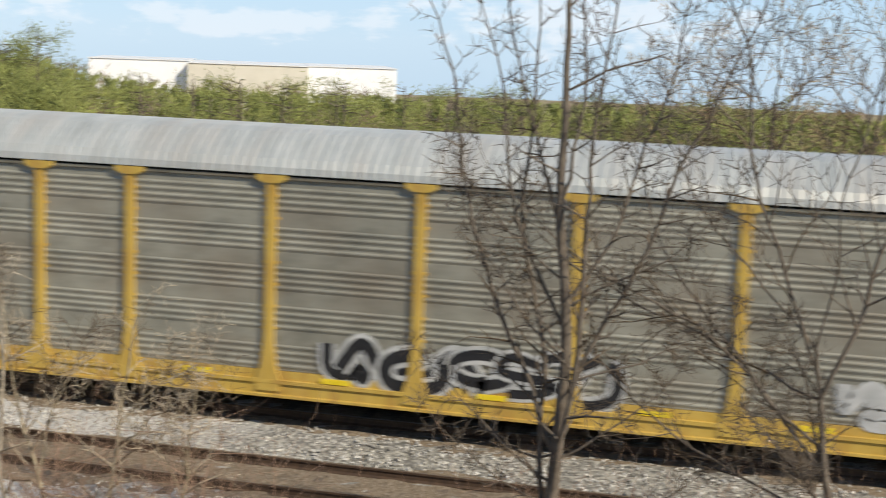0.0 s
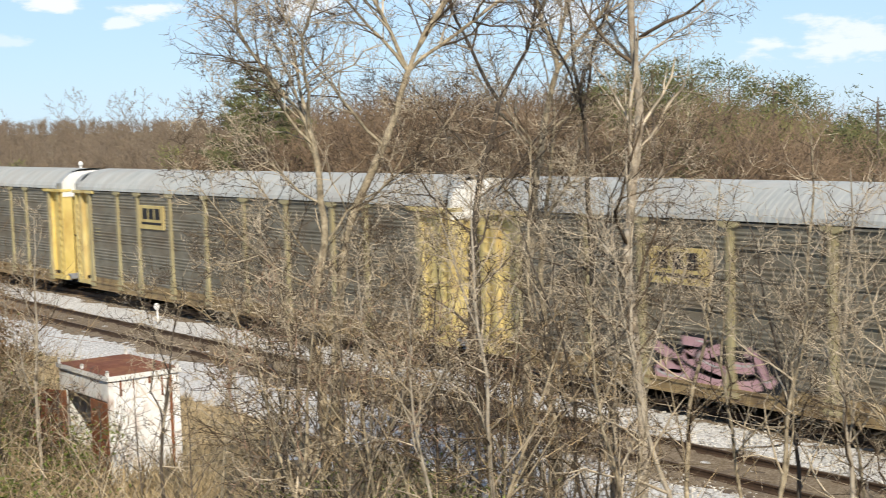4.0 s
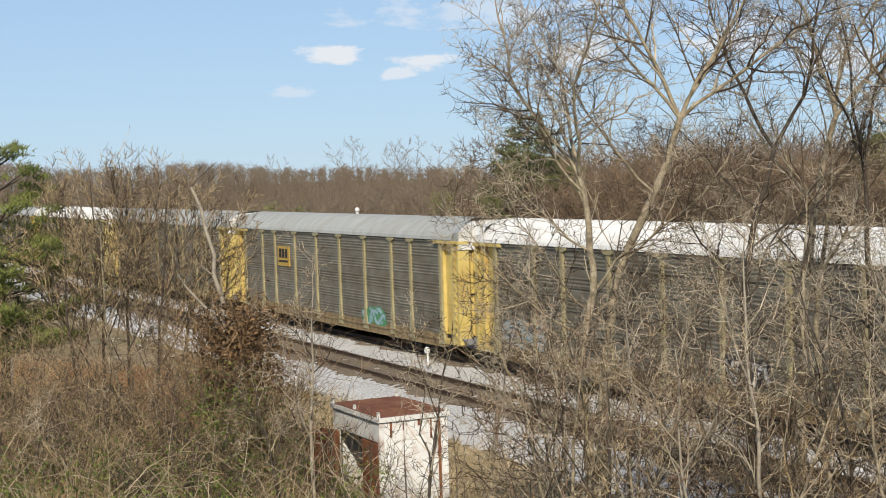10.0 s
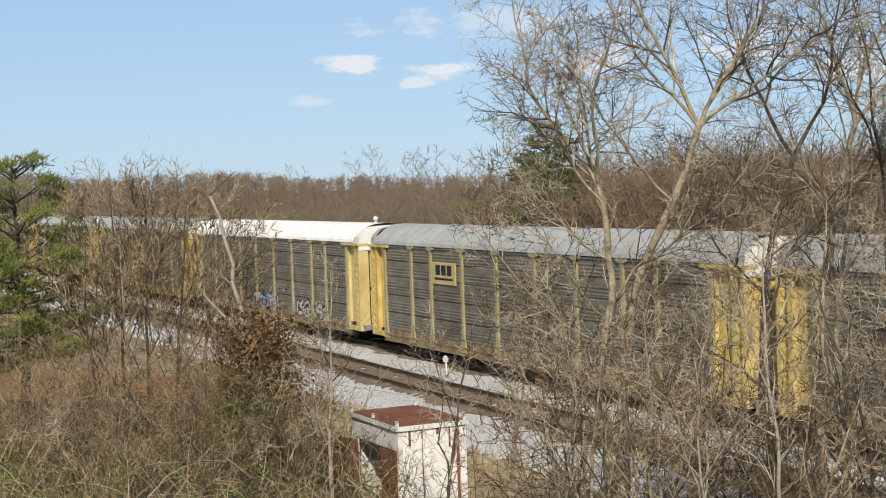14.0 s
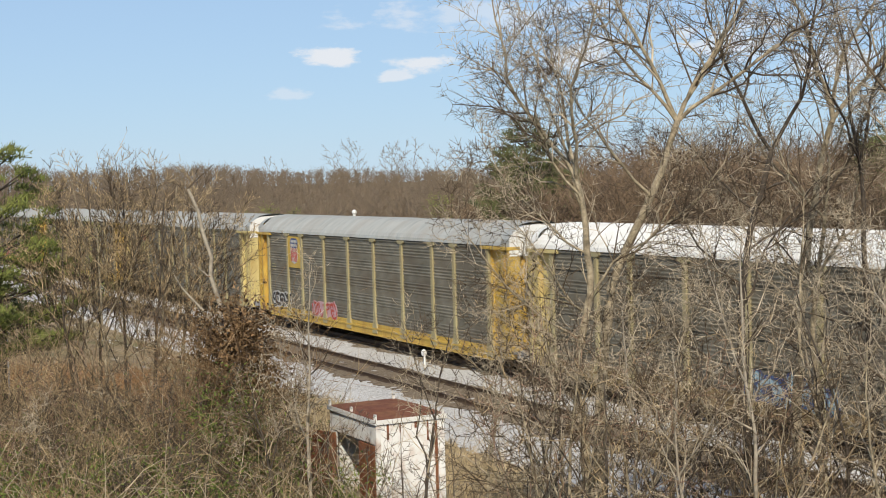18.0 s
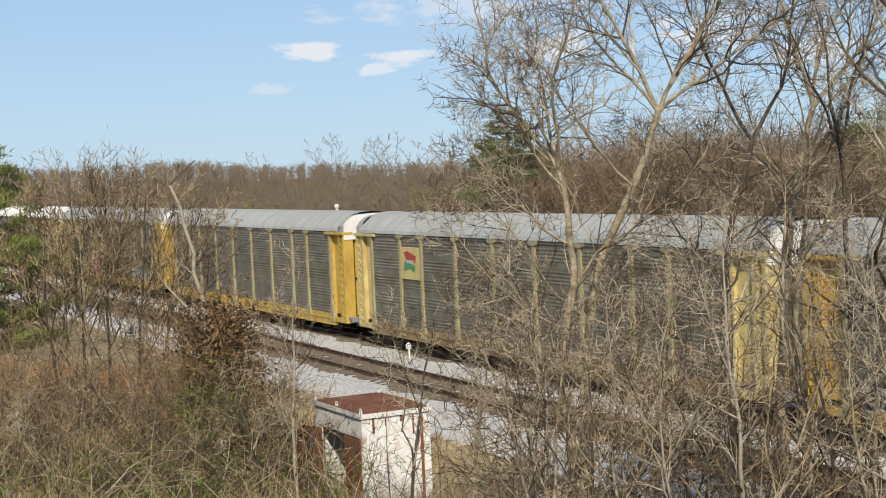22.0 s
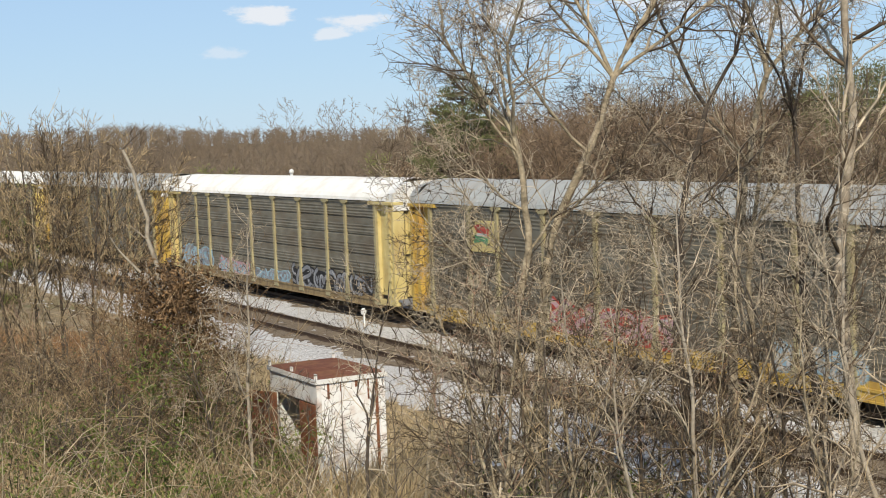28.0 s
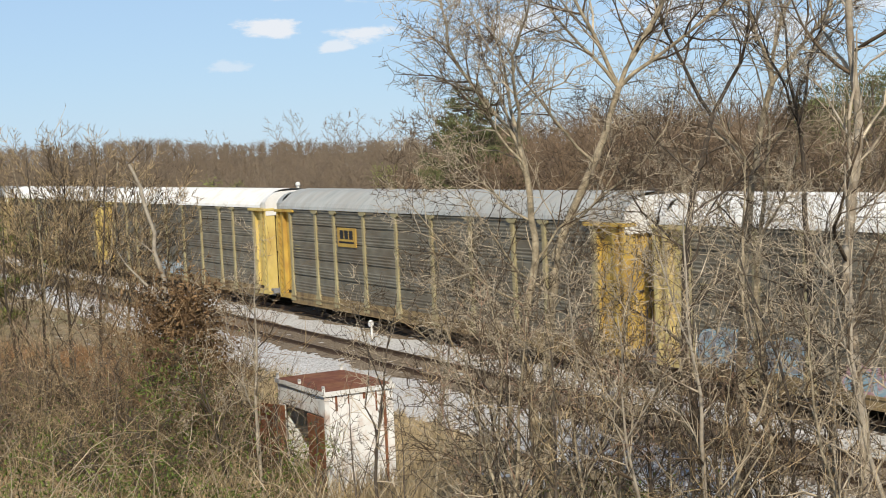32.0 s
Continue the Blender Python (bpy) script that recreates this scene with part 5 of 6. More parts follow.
# ---- bank and trackside ----
def cabinet():
    """Relay cabinet, long side along the tracks: white shell, rusted roof sheet, open rusty door, lifting eyes."""
    c = new("relay_cabinet")
    c.location = (-28.28, -15.5, 0.28)
    tagged(c, "white steel relay cabinet with rusted roof and open rusty door", "cabinet")
    white = mat("chipped_white_paint", [(0.70, 0.70, 0.68), (0.82, 0.82, 0.80)], 3.0, 0.5, stain=(0.30, 0.13, 0.06), stain_scale=2.2, stain_amount=0.75)
    # sun glare on the end wall put into the colour: lighter white, weaker rust stain
    bright = mat("sunlit_white_paint", [(0.80, 0.80, 0.79), (0.86, 0.86, 0.85)], 2.0, 0.45, stain=(0.46, 0.27, 0.16), stain_scale=4.5, stain_amount=0.4)
    part("side_wall", boxes("side_wall", bright, [(2.40, 0.0, 0.1, 2.44, 1.5, 2.2)], bevel=0.01), c, "bright white painted end wall")
    part("side_wall", boxes("side_wall", white, [(0.0, 0.0, 0.1, 0.04, 1.5, 2.2)], bevel=0.01), c)
    part("back_wall", boxes("back_wall", white, [(0.04, 1.46, 0.1, 2.40, 1.5, 2.2)], bevel=0.01), c)
    part("front_panel", boxes("front_panel", white, [(0.04, 0.0, 1.72, 2.40, 0.04, 2.2)], bevel=0.01), c)
    part("front_panel", boxes("front_panel", white, [(0.04, 0.0, 0.1, 0.32, 0.04, 1.70)], bevel=0.01), c)
    part("door_leaf", boxes("door_leaf", M_RUST, [(1.55, -0.02, 0.15, 2.38, 0.025, 1.70)], bevel=0.01), c, "rusted closed door leaf")
    part("open_door", boxes("open_door", M_RUST, [(-0.95, -0.03, 0.15, 0.0, 0.01, 1.70)], bevel=0.01), c, "rusted door swung open", at=pose(0.34, 0.0, 0, 0, 0, 28))
    part("corner_angle", boxes("corner_angle", M_RUST, [(2.442, 1.27, 0.1, 2.455, 1.33, 2.12)]), c, "rusted steel strip")
    part("corner_angle", boxes("corner_angle", white, [(2.36, -0.012, 0.1, 2.452, 0.09, 2.2)], bevel=0.008), c)
    for y, w, h in ((0.22, 0.05, 0.32), (0.5, 0.03, 0.2), (0.83, 0.06, 0.14), (1.1, 0.04, 0.42)):
        part("rust_run", boxes("rust_run", M_RUST, [(2.441, y, 2.14 - h, 2.4445, y + w, 2.14)]), c, "thin run of rust")
    part("floor_pan", boxes("floor_pan", M_RUST, [(0.02, 0.02, 0.0, 2.42, 1.48, 0.12)], bevel=0.01), c)
    part("shelf", boxes("shelf", M_RUST, [(0.06, 0.5, 0.85, 2.38, 1.44, 0.90)]), c)
    part("roof_sheet", prism("roof_sheet", M_RUST, [(-0.03, 2.20), (-0.03, 2.225), (1.22, 2.25), (2.47, 2.225), (2.47, 2.20)], -0.03, 1.53), c, "brown rusted roof sheet")
    for n, b in (("roof_rim", (-0.045, -0.045, 2.14, 2.485, -0.032, 2.235)), ("roof_rim", (2.472, -0.03, 2.14, 2.485, 1.54, 2.235))):
        part(n, boxes(n, M_WHITE, [b]), c, "white painted rim")
    for x, y in ((0.03, 0.0), (2.4, 0.0), (0.03, 1.48), (2.4, 1.48), (1.2, 0.0)):
        part("lifting_eye", boxes("lifting_eye", M_WHITE, [(x - 0.04, y - 0.02, 2.22, x - 0.02, y + 0.02, 2.33), (x + 0.02, y - 0.02, 2.22, x + 0.04, y + 0.02, 2.33), (x - 0.04, y - 0.02, 2.31, x + 0.04, y + 0.02, 2.34)]), c)


cabinet()


def marker_post():
    m = new("marker_post")
    x, y, _ = at_dir(64.4, 0, 55.5)
    m.location = (x, y, -0.25)
    tagged(m, "low white trackside marker with a bent pipe arm", "marker")
    part("post", lathe("post", M_GREY, [(0, 0.035), (0.66, 0.035), (0.72, 0.03)], 10, axis="z"), m)
    part("head", lathe("head", M_WHITE, [(0.64, 0.02), (0.66, 0.10), (0.80, 0.12), (0.88, 0.06), (0.90, 0.02)], 14, axis="z"), m, "rounded white head")
    part("arm", chain("arm", M_WHITE, [(0, 0, 0.74, 0.2, -0.1, 0.82, 0.035, 0.035), (0.2, -0.1, 0.82, 0.36, -0.15, 0.7, 0.035, 0.035), (0.36, -0.15, 0.7, 0.42, -0.18, 0.2, 0.035, 0.035)], 8), m, "bent white pipe")


marker_post()


def bank_sign():
    m = new("trackside_sign")
    x, y, _ = at_dir(80.5, 0, 46)
    z = float(height(x, y))
    m.location = (x, y, z)
    m.rotation_euler = (0, 0, radians(60))
    tagged(m, "small white sign plate on a thin post in the weeds", "sign")
    part("post", lathe("post", M_GREY, [(-0.1, 0.03), (2.4, 0.03), (2.45, 0.02)], 8, axis="z"), m)
    part("plate", boxes("plate", M_WHITE, [(-0.16, -0.045, 2.15, 0.16, -0.032, 2.6)], bevel=0.005), m, "white plate")


bank_sign()

# main trees before the train
hero_tree("bare_tree", "large leafless grey tree with crooked limbs spreading over the brush", 41, 57.9, 21, 6.6, 0.10,
          [(0.97, -24, 5, 3.4, 0.045, 6), (0.99, 12, -10, 3.4, 0.038, -6), (0.93, -58, 0, 2.3, 0.030, 34), (0.80, -62, 6, 2.3, 0.026, 36), (0.99, -6, 15, 3.0, 0.04), (0.74, 40, 10, 2.4, 0.03, -20), (0.66, -46, -8, 2.6, 0.028, 20), (0.9, -38, 12, 2.8, 0.030, 22), (0.55, 48, 5, 2.0, 0.025, -24), (0.5, -56, 10, 1.9, 0.022, 30)],
          legs=((4.2, -1), (1.6, 3), (0.9, -6), (0.5, -14)), kids=(17, 9, 4), floor=0.0045, fine=0.5, wander=0.17, shade=0.5)
hero_tree("bare_tree", "leafless grey tree leaning and forked high into dark crooked limbs", 42, 57.8, 22, 8.2, 0.115,
          [(0.99, -18, 5, 3.4, 0.048, 4), (0.99, 54, -5, 3.4, 0.048, -16), (0.97, 18, 10, 3.0, 0.038), (0.86, -46, 5, 2.6, 0.035, 24), (0.72, 58, 0, 2.8, 0.032, -30), (0.62, -50, 0, 2.6, 0.03, 24), (0.99, -34, 0, 2.8, 0.04, 14), (0.99, 34, 8, 3.0, 0.045, -12), (0.55, 56, 10, 2.2, 0.028, -30), (0.48, -52, -8, 2.2, 0.025, 26)],
          legs=((4.0, 1), (1.6, 10), (0.8, 26), (1.1, 18), (0.8, 17)), kids=(16, 9, 4), floor=0.0045, fine=0.5, wander=0.17, shade=0.55)
hero_tree("bare_tree", "slender dark leafless tree forked above the brush", 43, 51.4, 23, 8.2, 0.095,
          [(0.97, -20, 0, 3.4, 0.045, 6), (0.97, 22, 5, 3.2, 0.045, -8), (0.8, 50, 5, 2.4, 0.03, -24), (0.7, -54, 0, 2.6, 0.03, 26), (0.6, 46, 0, 2.2, 0.026, -20), (0.88, -46, 10, 2.4, 0.03, 20), (0.5, -50, 6, 2.2, 0.026, 24)], legs=((4.0, -1), (2.4, 2), (1.6, 12)), bark=M_BARKD, kids=(13, 8, 4), extra=2, floor=0.0045, fine=0.5, wander=0.16, shade=0.6)
hero_tree("bare_tree", "stout leafless grey tree with a broad bushy crown", 48, 49.7, 26, 8.8, 0.12,
          [(0.97, -26, 0, 3.4, 0.055, 8), (0.97, 34, 5, 3.8, 0.055, -4), (0.85, 52, 5, 3.0, 0.04, -26), (0.8, -54, 0, 2.8, 0.035, 28), (0.97, 4, 8, 3.6, 0.05), (0.65, -48, 6, 2.6, 0.03, 22), (0.6, 50, -6, 2.6, 0.03, -24)], legs=((5.4, 1), (2.2, 6), (1.2, 10)), kids=(14, 8, 3), floor=0.0048, fine=0.5, wander=0.16, shade=0.45)
hero_tree("bare_tree", "tall leafless grey tree forked into a narrow crown", 44, 48.6, 24, 8.0, 0.095,
          [(0.97, -16, 0, 4.0, 0.045, 4), (0.97, 36, 5, 4.2, 0.05, -6), (0.7, -46, 5, 2.6, 0.03, 24), (0.75, 48, 0, 2.8, 0.03, -22), (0.85, -36, 8, 2.6, 0.03, 16)], lean=2, kids=(13, 8, 3), extra=3, floor=0.0045, fine=0.5, wander=0.16)
hero_tree("bare_tree", "tall crooked tree with blotched pale bark and short broken limbs", 45, 45.8, 20, 11.5, 0.095,
          [(0.45, -48, 0, 1.6, 0.022, 20), (0.52, 50, 5, 1.6, 0.022, -22), (0.62, -46, 5, 1.9, 0.024, 20), (0.7, 44, -5, 1.9, 0.024, -18), (0.8, -36, 0, 2.0, 0.024, 14), (0.86, 34, 0, 1.8, 0.022), (0.36, 52, 8, 1.8, 0.022, -24), (0.3, -50, 8, 1.8, 0.022, 24)],
          legs=((3.0, 1), (2.2, 3), (2.0, 0), (2.2, 3), (2.0, 1)), bark=M_BLOTCH, wander=0.15, kids=(15, 7, 3), floor=0.0042, trunk_twigs=10, fine=0.5, shade=0.3)
hero_tree("bare_tree", "leafless dark tree behind the blotched trunk", 49, 46.6, 24, 8.6, 0.10,
          [(0.9, -16, 0, 4.0, 0.045), (0.9, 18, 5, 3.8, 0.045), (0.6, -46, 5, 2.8, 0.03, 22), (0.65, 48, 0, 2.8, 0.03, -22)], lean=-4, bark=M_BARKD, kids=(14, 8, 3), extra=3, floor=0.0045, fine=0.55, shade=0.5, wander=0.12)
hero_tree("bare_tree", "dark leafless tree with upright limbs set with budding spurs", 46, 9.2, 16.6, 9.2, 0.10,
          [(0.16, -13, 5, 7.6, 0.05, 5), (0.2, 11, 0, 7.2, 0.05, -4), (0.32, -22, 8, 6.0, 0.042, 10), (0.38, 20, -5, 5.6, 0.042, -8), (0.48, -30, 5, 4.6, 0.032, 14), (0.52, 30, 0, 4.6, 0.032, -14), (0.28, -60, 0, 2.4, 0.022, 12), (0.32, 62, 0, 2.4, 0.022, -14), (0.62, -18, 0, 3.6, 0.03), (0.64, 16, 0, 3.4, 0.03),
           (0.24, -68, 6, 2.0, 0.02, 10), (0.4, 64, 4, 2.2, 0.022, -16), (0.14, 54, 0, 2.6, 0.022, -6), (0.44, -54, -6, 2.8, 0.024, 22), (0.5, 56, 6, 2.6, 0.024, -22), (0.56, -62, 0, 2.4, 0.022, 20)],
          lean=0.5, bark=M_BARKM, twig=M_BARKM, kids=(34, 5), fine=0.8, short=0.24, wander=0.12, floor=0.0055, spread=(0.6, 1.2), shade=0.3)
hero_tree("bare_tree", "dark leafless tree with arching limbs over brush", 47, -2.6, 17, 4.6, 0.09,
          [(0.9, -24, 0, 6.4, 0.05), (0.97, -8, 0, 6.4, 0.05), (0.8, 20, 0, 5.5, 0.05), (0.6, -45, 0, 5.0, 0.03, 12), (0.97, -38, 5, 5.8, 0.03, 8), (0.5, -62, 0, 5.0, 0.026, 24), (0.7, -54, 6, 5.4, 0.03, 20), (0.85, -70, 4, 4.4, 0.026, 14)],
          lean=-3, bark=M_BARKM, twig=M_BARKM, kids=(25, 7, 2), fine=0.6, short=0.45, trunk_twigs=3, extra=3, wander=0.13, floor=0.005, shade=0.3)
for n, (turn, dist, h) in enumerate(((1.4, 46, 8.2), (-2.2, 50, 8.8), (4.6, 52, 7.6))):
    hero_tree("bare_tree", "brown leafless tree with a fine twiggy crown beyond the tracks", 50 + n, turn, dist, h, 0.10,
              [(0.6, -30, 0, 4.2, 0.06, 10), (0.65, 28, 5, 4.0, 0.06, -10), (0.95, -12, 0, 3.6, 0.05), (0.95, 14, 5, 3.6, 0.05), (0.5, -52, 0, 3.4, 0.045, 22), (0.5, 50, 0, 3.4, 0.045, -22), (0.45, -62, 6, 3.0, 0.04, 26), (0.8, 44, 0, 3.0, 0.04, -16), (0.8, -44, 0, 3.0, 0.04, 16)], bark=M_BARKM, twig=M_BRUSH, kids=(14, 7, 2), fine=0.8, wander=0.13, floor=0.011)
hero_tree("dead_tree", "broken crooked pale dead tree forked above a russet vine", 57, 72.3, 30, 6.2, 0.078,
          [(0.5, -40, 0, 1.5, 0.06, 26), (0.46, 18, 0, 0.7, 0.07), (0.8, 34, 0, 0.35, 0.025), (0.88, -40, 0, 0.3, 0.02), (0.44, 44, 0, 1.1, 0.035), (0.5, 58, 10, 1.0, 0.03), (0.66, -50, 0, 0.5, 0.025)],
          legs=((3.4, 1), (0.6, -15), (0.5, 3), (0.6, -18), (0.4, 4), (0.6, -20), (0.4, -2), (0.5, -28)), bark=M_BARKL, twig=M_BARKL, kids=(4, 2), trunk_twigs=3, wander=0.11, short=0.6)
# taller crowns that stand out of the far ridge
for n, (turn, top, dist) in enumerate(((66.8, 1.45, 150), (65.4, 1.1, 160), (64.6, 1.3, 140), (63.6, 0.9, 130), (70.2, 0.85, 170), (75.4, 1.3, 150), (76.6, 1.2, 150), (62.6, 1.0, 120))):
    x, y, z = at_dir(turn, top, dist)
    h = z - float(height(x, y))
    hero_tree("bare_tree", "tall hazy leafless tree on the far ridge", 90 + n, turn, dist, h * 0.55, 0.14,
              [(0.6, -30, 0, h * 0.4, 0.07, 12), (0.65, 32, 0, h * 0.4, 0.07, -12), (0.9, -16, 0, h * 0.46, 0.07), (0.9, 14, 10, h * 0.46, 0.07), (0.98, -2, -10, h * 0.48, 0.07), (0.5, 46, 0, h * 0.34, 0.06, -16), (0.5, -46, 0, h * 0.34, 0.06, 16)],
              bark=M_FARTWIG, twig=M_FARTWIG, kids=(9, 6), floor=0.022, seglen=0.8, wander=0.12, shade=0.0, group="ridge trees")
# many-stemmed shrub on the bank
for n, (turn, dist, lean, h) in enumerate(((76.2, 37, -10, 7.2), (76.0, 37.2, 0, 7.6), (75.7, 37, 8, 7.2), (77.3, 38, -14, 6.6), (74.9, 37.5, 12, 6.8), (77.6, 36, -6, 5.6), (74.3, 38.5, 8, 6.2), (75.2, 36, 3, 6.6), (76.8, 35.5, 5, 5.8), (77.0, 37.5, -4, 7.0), (73.8, 35.5, 4, 4.2))):
    hero_tree("bare_shrub", "dense leafless many-stemmed shrub on the bank", 60 + n, turn, dist, h, 0.05,
              [(0.25, lean - 34, 0, h * 0.5, 0.022, 22), (0.35, lean + 32, 0, h * 0.5, 0.025, -22), (0.5, lean - 26, 20, h * 0.45, 0.022, 16), (0.55, lean + 24, -20, h * 0.42, 0.022, -16)], lean=lean, bark=M_BARKD if n % 2 else M_BARK, twig=M_BRUSH, kids=(15, 7, 2), fine=0.6, group="bank shrubs", floor=0.0082,
              wander=0.09, shade=0.35, lift=0.05, spread=(0.35, 0.8))

for n, (turn, dist, h) in enumerate(((73.2, 30, 3.0), (74.6, 29, 2.6), (75.9, 31, 3.2), (77.2, 29.5, 2.7), (78.6, 31, 2.9), (70.4, 28, 2.4), (76.6, 27, 2.0), (74.0, 26, 1.9), (79.6, 29, 2.2))):
    hero_tree("bare_shrub", "low tangled leafless shrub on the grassy bank", 360 + n, turn, dist, h, 0.03,
              [(0.08, -30, 0, h * 0.85, 0.024, 14), (0.1, 32, 10, h * 0.85, 0.024, -14), (0.15, 54, -10, h * 0.7, 0.02, -24), (0.15, -56, 10, h * 0.7, 0.02, 24), (0.3, 10, 30, h * 0.7, 0.02), (0.3, -10, -30, h * 0.7, 0.02)], bark=M_BARKM, twig=(M_BRUSH, M_BARKM, M_TWIG)[n % 3], kids=(8, 6, 2), fine=0.55, group="bank shrubs", floor=0.0068, wander=0.13, shade=0.45)

# bushy shrubs filling the edge of the wood
r = random.Random(9)
for n in range(12):
    turn, dist, h = 47.8 + n * 1.06 + r.uniform(-0.5, 0.5), r.uniform(18, 22.5), r.uniform(3.9, 5.3) * (0.78 if n < 4 else 1.0)
    lean = r.uniform(-8, 8)
    hero_tree("bare_shrub", "bushy leafless shrub in the trackside thicket", 300 + n, turn, dist, h, 0.04,
              [(0.12, lean - 24, 10, h * 0.8, 0.028, 14), (0.16, lean + 22, -10, h * 0.8, 0.028, -14), (0.45, lean + 30, 20, h * 0.5, 0.022, -10), (0.5, lean - 32, -20, h * 0.5, 0.022, 10), (0.4, lean - 56, -6, h * 0.42, 0.02, 30), (0.44, lean + 56, 6, h * 0.42, 0.02, -30)], lean=lean,
              bark=M_BARK if n % 3 else M_BARKD, twig=(M_TWIG, M_BRUSH, M_REDTWIG)[n % 3], kids=(7, 5, 2), fine=0.6, group="thicket shrubs", floor=0.006, wander=0.12, shade=0.5, short=1.25)

for n, (turn, dist, h) in enumerate(((65.3, 26, 2.6), (66.9, 26.5, 2.2), (68.3, 28, 2.4), (63.4, 25, 2.8), (70.2, 29, 2.6))):
    hero_tree("bare_shrub", "thin dark leafless shrub beside the relay cabinet", 340 + n, turn, dist, h, 0.022,
              [(0.1, -24, 0, h * 0.8, 0.014, 14), (0.15, 26, 10, h * 0.8, 0.014, -14), (0.3, 44, -10, h * 0.6, 0.012, -20), (0.3, -46, 10, h * 0.6, 0.012, 20)], bark=M_BARKM, twig=M_BARKM, kids=(6, 4), fine=0.5, group="cabinet shrubs", floor=0.0065, wander=0.12, shade=0.3)

# slim saplings along the edge of the ballast
SAPLINGS = [(49.3, 21, 7.2), (47.0, 19.5, 6.0), (43.0, 19, 7.0), (41.5, 20.5, 6.2), (40.4, 18.5, 7.4), (38.6, 20, 6.4), (36.9, 18.5, 7.0), (35.6, 20.5, 5.2), (34.5, 18, 6.2), (32.4, 19.5, 4.6), (31.0, 18.6, 5.2),
            (29.4, 19.0, 4.6), (27.0, 18.4, 4.4), (52.0, 20, 6.0), (53.4, 18, 5.0), (44.2, 20.5, 6.6), (45.0, 18, 5.2), (59.9, 20, 4.6), (56.6, 19, 5.2), (54.6, 21, 5.6), (58.9, 18.5, 4.4), (57.9, 20.5, 5.0), (46.2, 22, 6.4), (33.4, 20.6, 4.2), (25.4, 18.8, 3.6),
            (64.4, 23, 4.9), (68.9, 27, 5.4), (62.0, 23, 4.8), (60.9, 21, 4.4), (70.0, 27, 3.4), (51.0, 18.5, 6.4)]
for n, (turn, dist, h) in enumerate(SAPLINGS):
    r = random.Random(n)
    hero_tree("bare_sapling", "slim leafless pale sapling beside the tracks", 200 + n, turn, dist, h, 0.026 + 0.0032 * h * r.uniform(0.5, 1),
              [(r.uniform(0.3, 0.5), r.choice((-1, 1)) * r.uniform(12, 28), r.uniform(-10, 10), h * 0.42, 0.022), (r.uniform(0.5, 0.7), r.choice((-1, 1)) * r.uniform(12, 28), 0, h * 0.34, 0.018)],
              lean=r.uniform(-5, 5), bark=(M_BARK, M_BARKD, M_BARKL, M_BARK)[n % 4], kids=(12, 6, 2), fine=0.45, wander=0.18, floor=0.0048, shade=0.3, group="saplings", trunk_twigs=9)

# thickets and grass
def canes(name, label, rng, n, box, length, material, thick=(0.005, 0.009)):
    """Long arching bramble canes over a patch of ground (turn0, turn1, dist0, dist1)."""
    t0, t1, d0, d1 = box
    turn = np.radians(rng.uniform(t0, t1, n))
    dist = np.sqrt(rng.uniform(d0 * d0, d1 * d1, n))
    x, y = -np.sin(turn) * dist, EYE[1] + np.cos(turn) * dist
    ok = y < -10.5
    x, y, n = x[ok], y[ok], int(ok.sum())
    p = np.stack([x, y, height(x, y) - 0.05], 1)
    a = rng.uniform(0, 2 * np.pi, n)
    d = np.stack([np.cos(a) * 0.5, np.sin(a) * 0.5, rng.uniform(0.5, 1.6, n)], 1)
    L, r = rng.uniform(*length, n), rng.uniform(*thick, n)
    segs = []
    for k in range(8):
        d /= np.linalg.norm(d, axis=1, keepdims=True)
        q = p + d * (L / 8)[:, None]
        segs.append(np.column_stack([p, q, r * (1 - k * 0.08), r * (0.92 - k * 0.08)]))
        p = q
        d = d + rng.normal(size=(n, 3)) * 0.10
        d[:, 2] -= rng.uniform(0.02, 0.26, n)
    ob = new(name, tubes(name, material, np.concatenate(segs), 3))
    tagged(ob, label, "brush", kind="stuff")


rg = np.random.default_rng
scatter_twigs("thicket", "tangled leafless brown thicket beside the tracks", rg(70), 90, (47, 60.5, 15.5, 23), (1.2, 3.6), M_BRUSH, thick=(0.006, 0.012), forks=3, lean=0.5)
scatter_twigs("thicket", "tangled leafless grey thicket beside the tracks", rg(71), 120, (46, 60.5, 14, 20), (0.8, 2.8), M_TWIG, thick=(0.006, 0.011), forks=3, lean=0.6)
scatter_twigs("thicket", "dark tangled leafless thicket beside the tracks", rg(78), 70, (50, 60, 15, 22), (0.8, 3.0), M_TWIGD, thick=(0.006, 0.011), forks=3, lean=0.6)
scatter_twigs("thicket", "thin leafless brush at the ballast edge", rg(72), 260, (33, 46, 16, 20), (0.7, 2.0), M_TWIG, thick=(0.003, 0.009), lean=0.6)
scatter_twigs("thicket", "reddish leafless brush below the embankment", rg(73), 300, (20.5, 32, 15.5, 19.5), (1.2, 2.9), M_REDTWIG, thick=(0.003, 0.009))
scatter_twigs("thicket", "reddish leafless brush below the embankment", rg(74), 620, (-8, 13, 14.5, 17.5), (1.0, 2.7), M_REDTWIG, thick=(0.003, 0.009))
scatter_twigs("thicket", "low leafless brush round the cabinet", rg(75), 170, (63, 72, 19, 27), (0.4, 1.2), M_BRUSH, thick=(0.005, 0.010), lean=0.7)
scatter_twigs("thicket", "brown leafless brush on the grassy bank", rg(76), 560, (68, 80, 20, 36), (0.5, 1.9), M_BRUSH, thick=(0.005, 0.011), lean=0.7)
scatter_twigs("thicket", "dark leafless brush on the grassy bank", rg(79), 230, (67, 82, 21, 36), (0.4, 1.8), M_TWIGD, thick=(0.005, 0.011), lean=0.8)
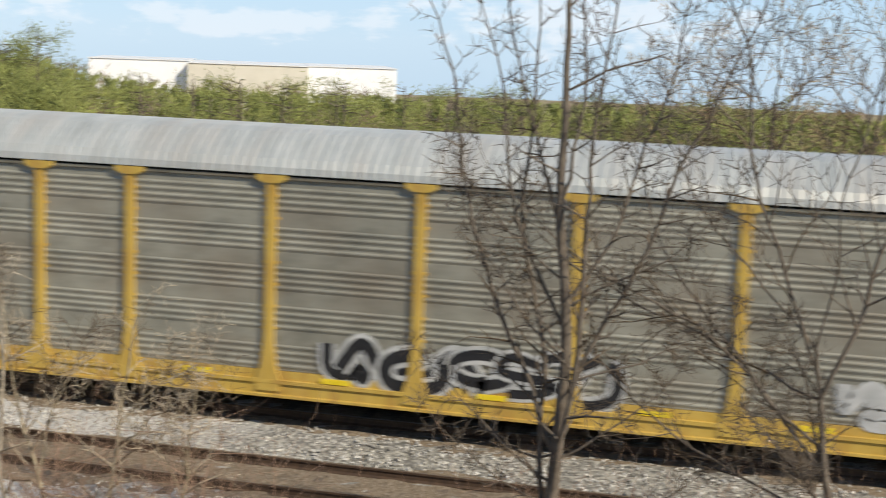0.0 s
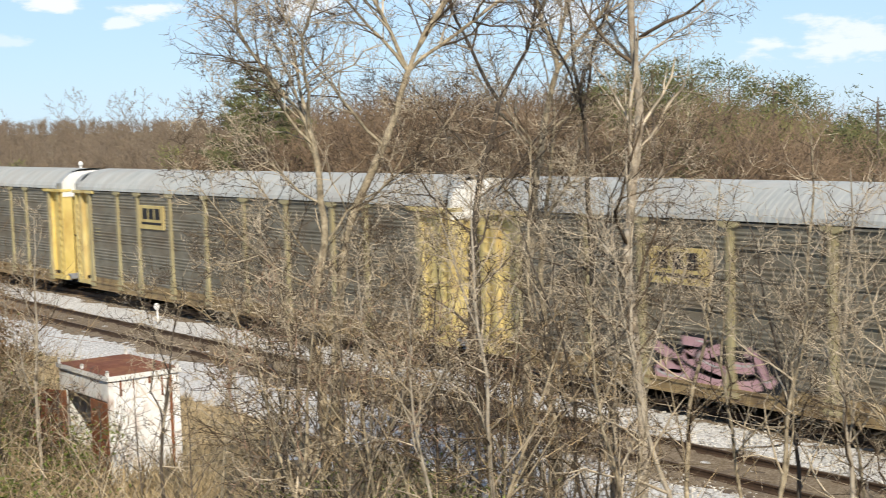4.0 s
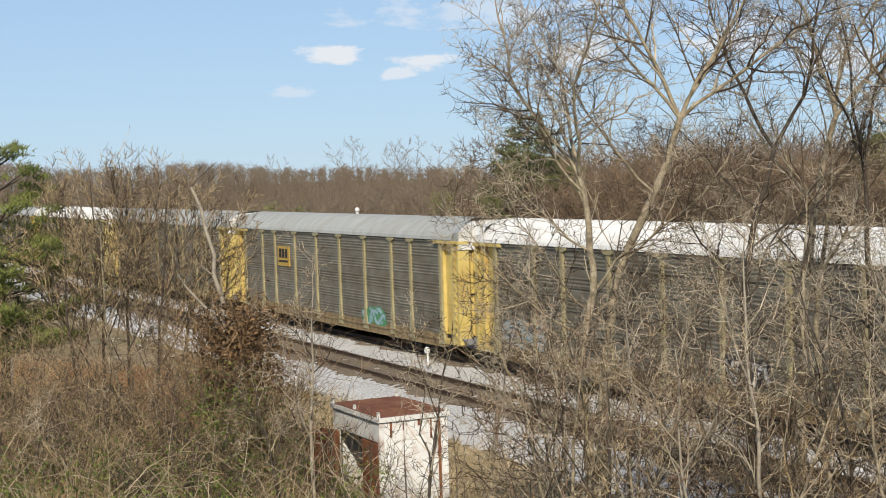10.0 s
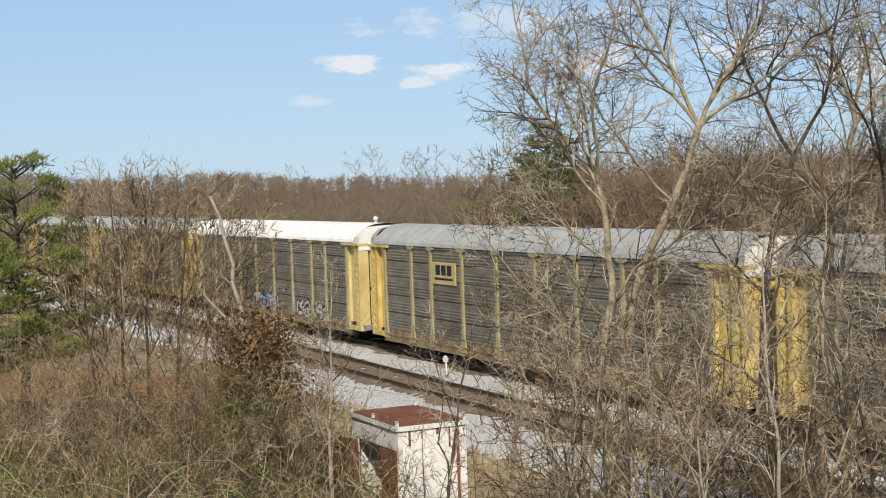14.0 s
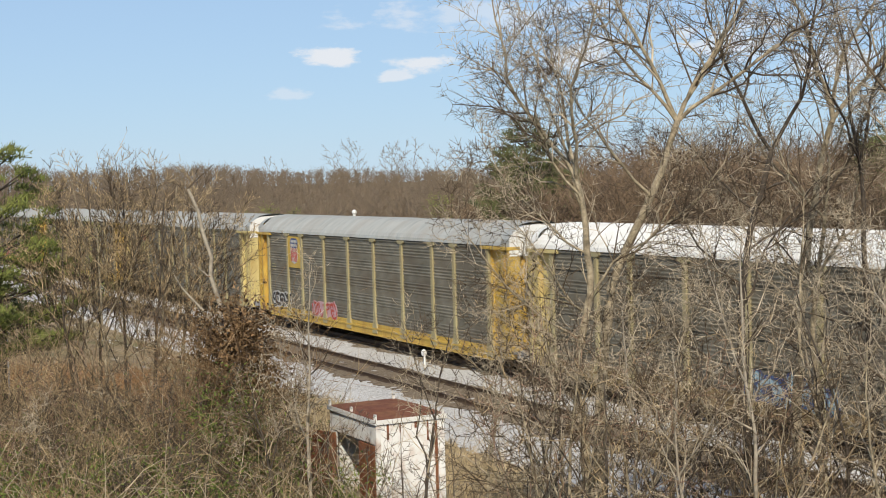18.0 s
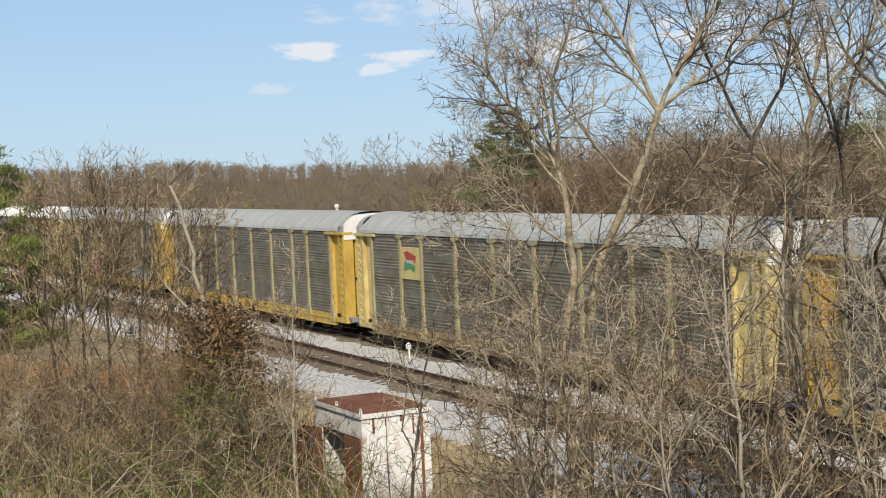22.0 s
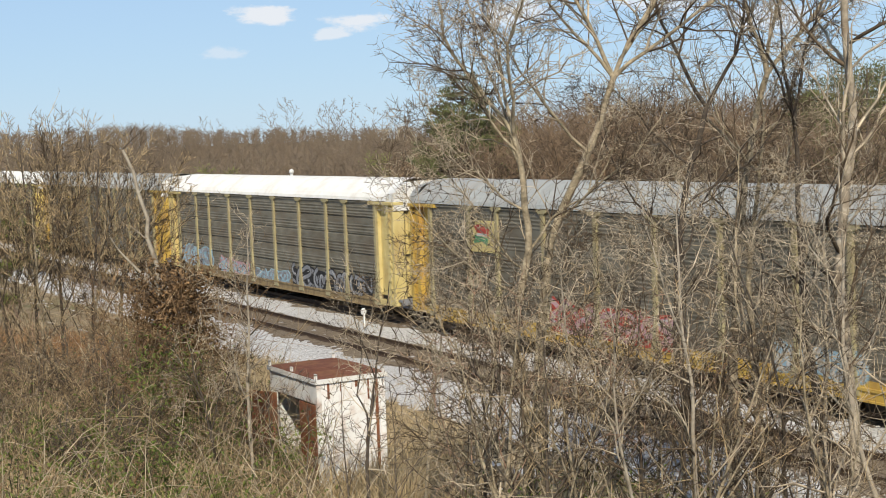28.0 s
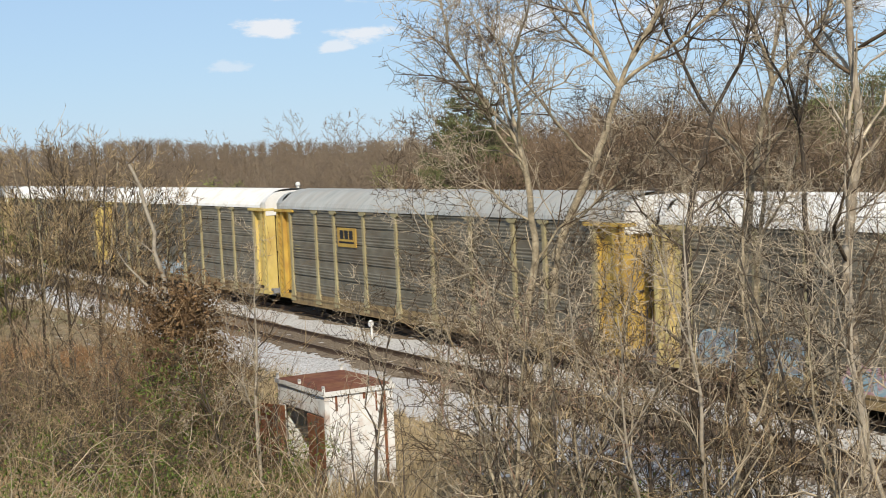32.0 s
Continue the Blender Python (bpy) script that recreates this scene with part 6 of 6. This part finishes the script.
scatter_twigs("thicket", "tall tangled light brown brush on the bank", rg(92), 200, (69.5, 79, 26, 36), (1.4, 3.2), M_BRUSH, thick=(0.007, 0.012), forks=4, lean=0.5)
scatter_twigs("thicket", "tall reddish brush on the bank", rg(93), 60, (72, 82, 28, 36), (1.4, 3.4), M_REDTWIG, thick=(0.007, 0.012), forks=4, lean=0.5)
scatter_twigs("thicket", "dense brown brush before the pines", rg(94), 110, (78.5, 84, 30, 36), (1.6, 3.6), M_BRUSH, thick=(0.007, 0.012), forks=5, lean=0.5)
canes("bramble", "pale arching dead bramble canes on the bank", rg(87), 420, (64, 84, 17, 32), (1.4, 3.4), M_CANE, thick=(0.007, 0.012))
canes("bramble", "pale arching dead canes in the trackside thicket", rg(88), 260, (44, 63, 15, 21), (1.2, 3.2), M_CANE, thick=(0.004, 0.008))
scatter_twigs("vine_bush", "dense russet vine tangle round the dead tree", rg(77), 60, (71.0, 72.7, 29.4, 30.6), (2.8, 4.5), M_VINE, thick=(0.007, 0.012), forks=5, lean=0.5)
grass_patch("tall_grass", "tall straw-coloured dry grass at the ballast edge", rg(80), 7000, (68, 72, 36, 47), (0.5, 1.3), 0.018, M_STRAW, clumps=60)
grass_patch("dry_grass", "short dry brown grass on the bank", rg(81), 40000, (60, 92, 17, 50), (0.2, 0.7), 0.018, M_STRAW)
grass_patch("grass_tufts", "tufts of long pale dead grass on the bank", rg(89), 12000, (62, 84, 17, 34), (0.4, 1.1), 0.020, M_STRAW, lean=0.5, clumps=240)
grass_patch("russet_weeds", "reddish-brown dead weeds on the bank", rg(82), 24000, (74, 92, 24, 55), (0.3, 1.0), 0.020, M_RUSSET, clumps=500)
grass_patch("dry_grass", "dry tan grass at the foot of the bank", rg(83), 17000, (-10, 62, 13, 24), (0.2, 0.7), 0.014, M_STRAW)
grass_patch("tall_grass", "tall tan dead grass at the edge of the thicket", rg(95), 8000, (41, 51, 16, 21), (0.5, 1.2), 0.014, M_STRAW, lean=0.4, clumps=130)
leaf_patch("green_undergrowth", "patches of green leafy vines in the brush", 84, 8000, (50, 60, 15, 21), 0.1, 1.8, 0.06, M_LEAF, 90)
leaf_patch("dead_vine_leaves", "clinging brown dead leaves round the dead tree", 90, 5000, (70.8, 72.8, 29.2, 30.8), 2.5, 4.0, 0.09, M_VINE, 46)
leaf_patch("vine_leaves", "green vine leaves low round the dead tree", 86, 1500, (70.8, 73.4, 27.5, 30), 0.6, 2.6, 0.08, M_LEAF, 34)
leaf_patch("green_undergrowth", "patches of green leafy vines on the bank", 85, 14000, (66, 84, 20, 34), 0.05, 1.3, 0.075, M_LEAF, 210)
leaf_patch("green_weeds", "low olive-green weeds on the bank", 91, 14000, (76, 90, 20, 34), 0.02, 0.35, 0.09, M_NEEDLEY, 150)

motions()
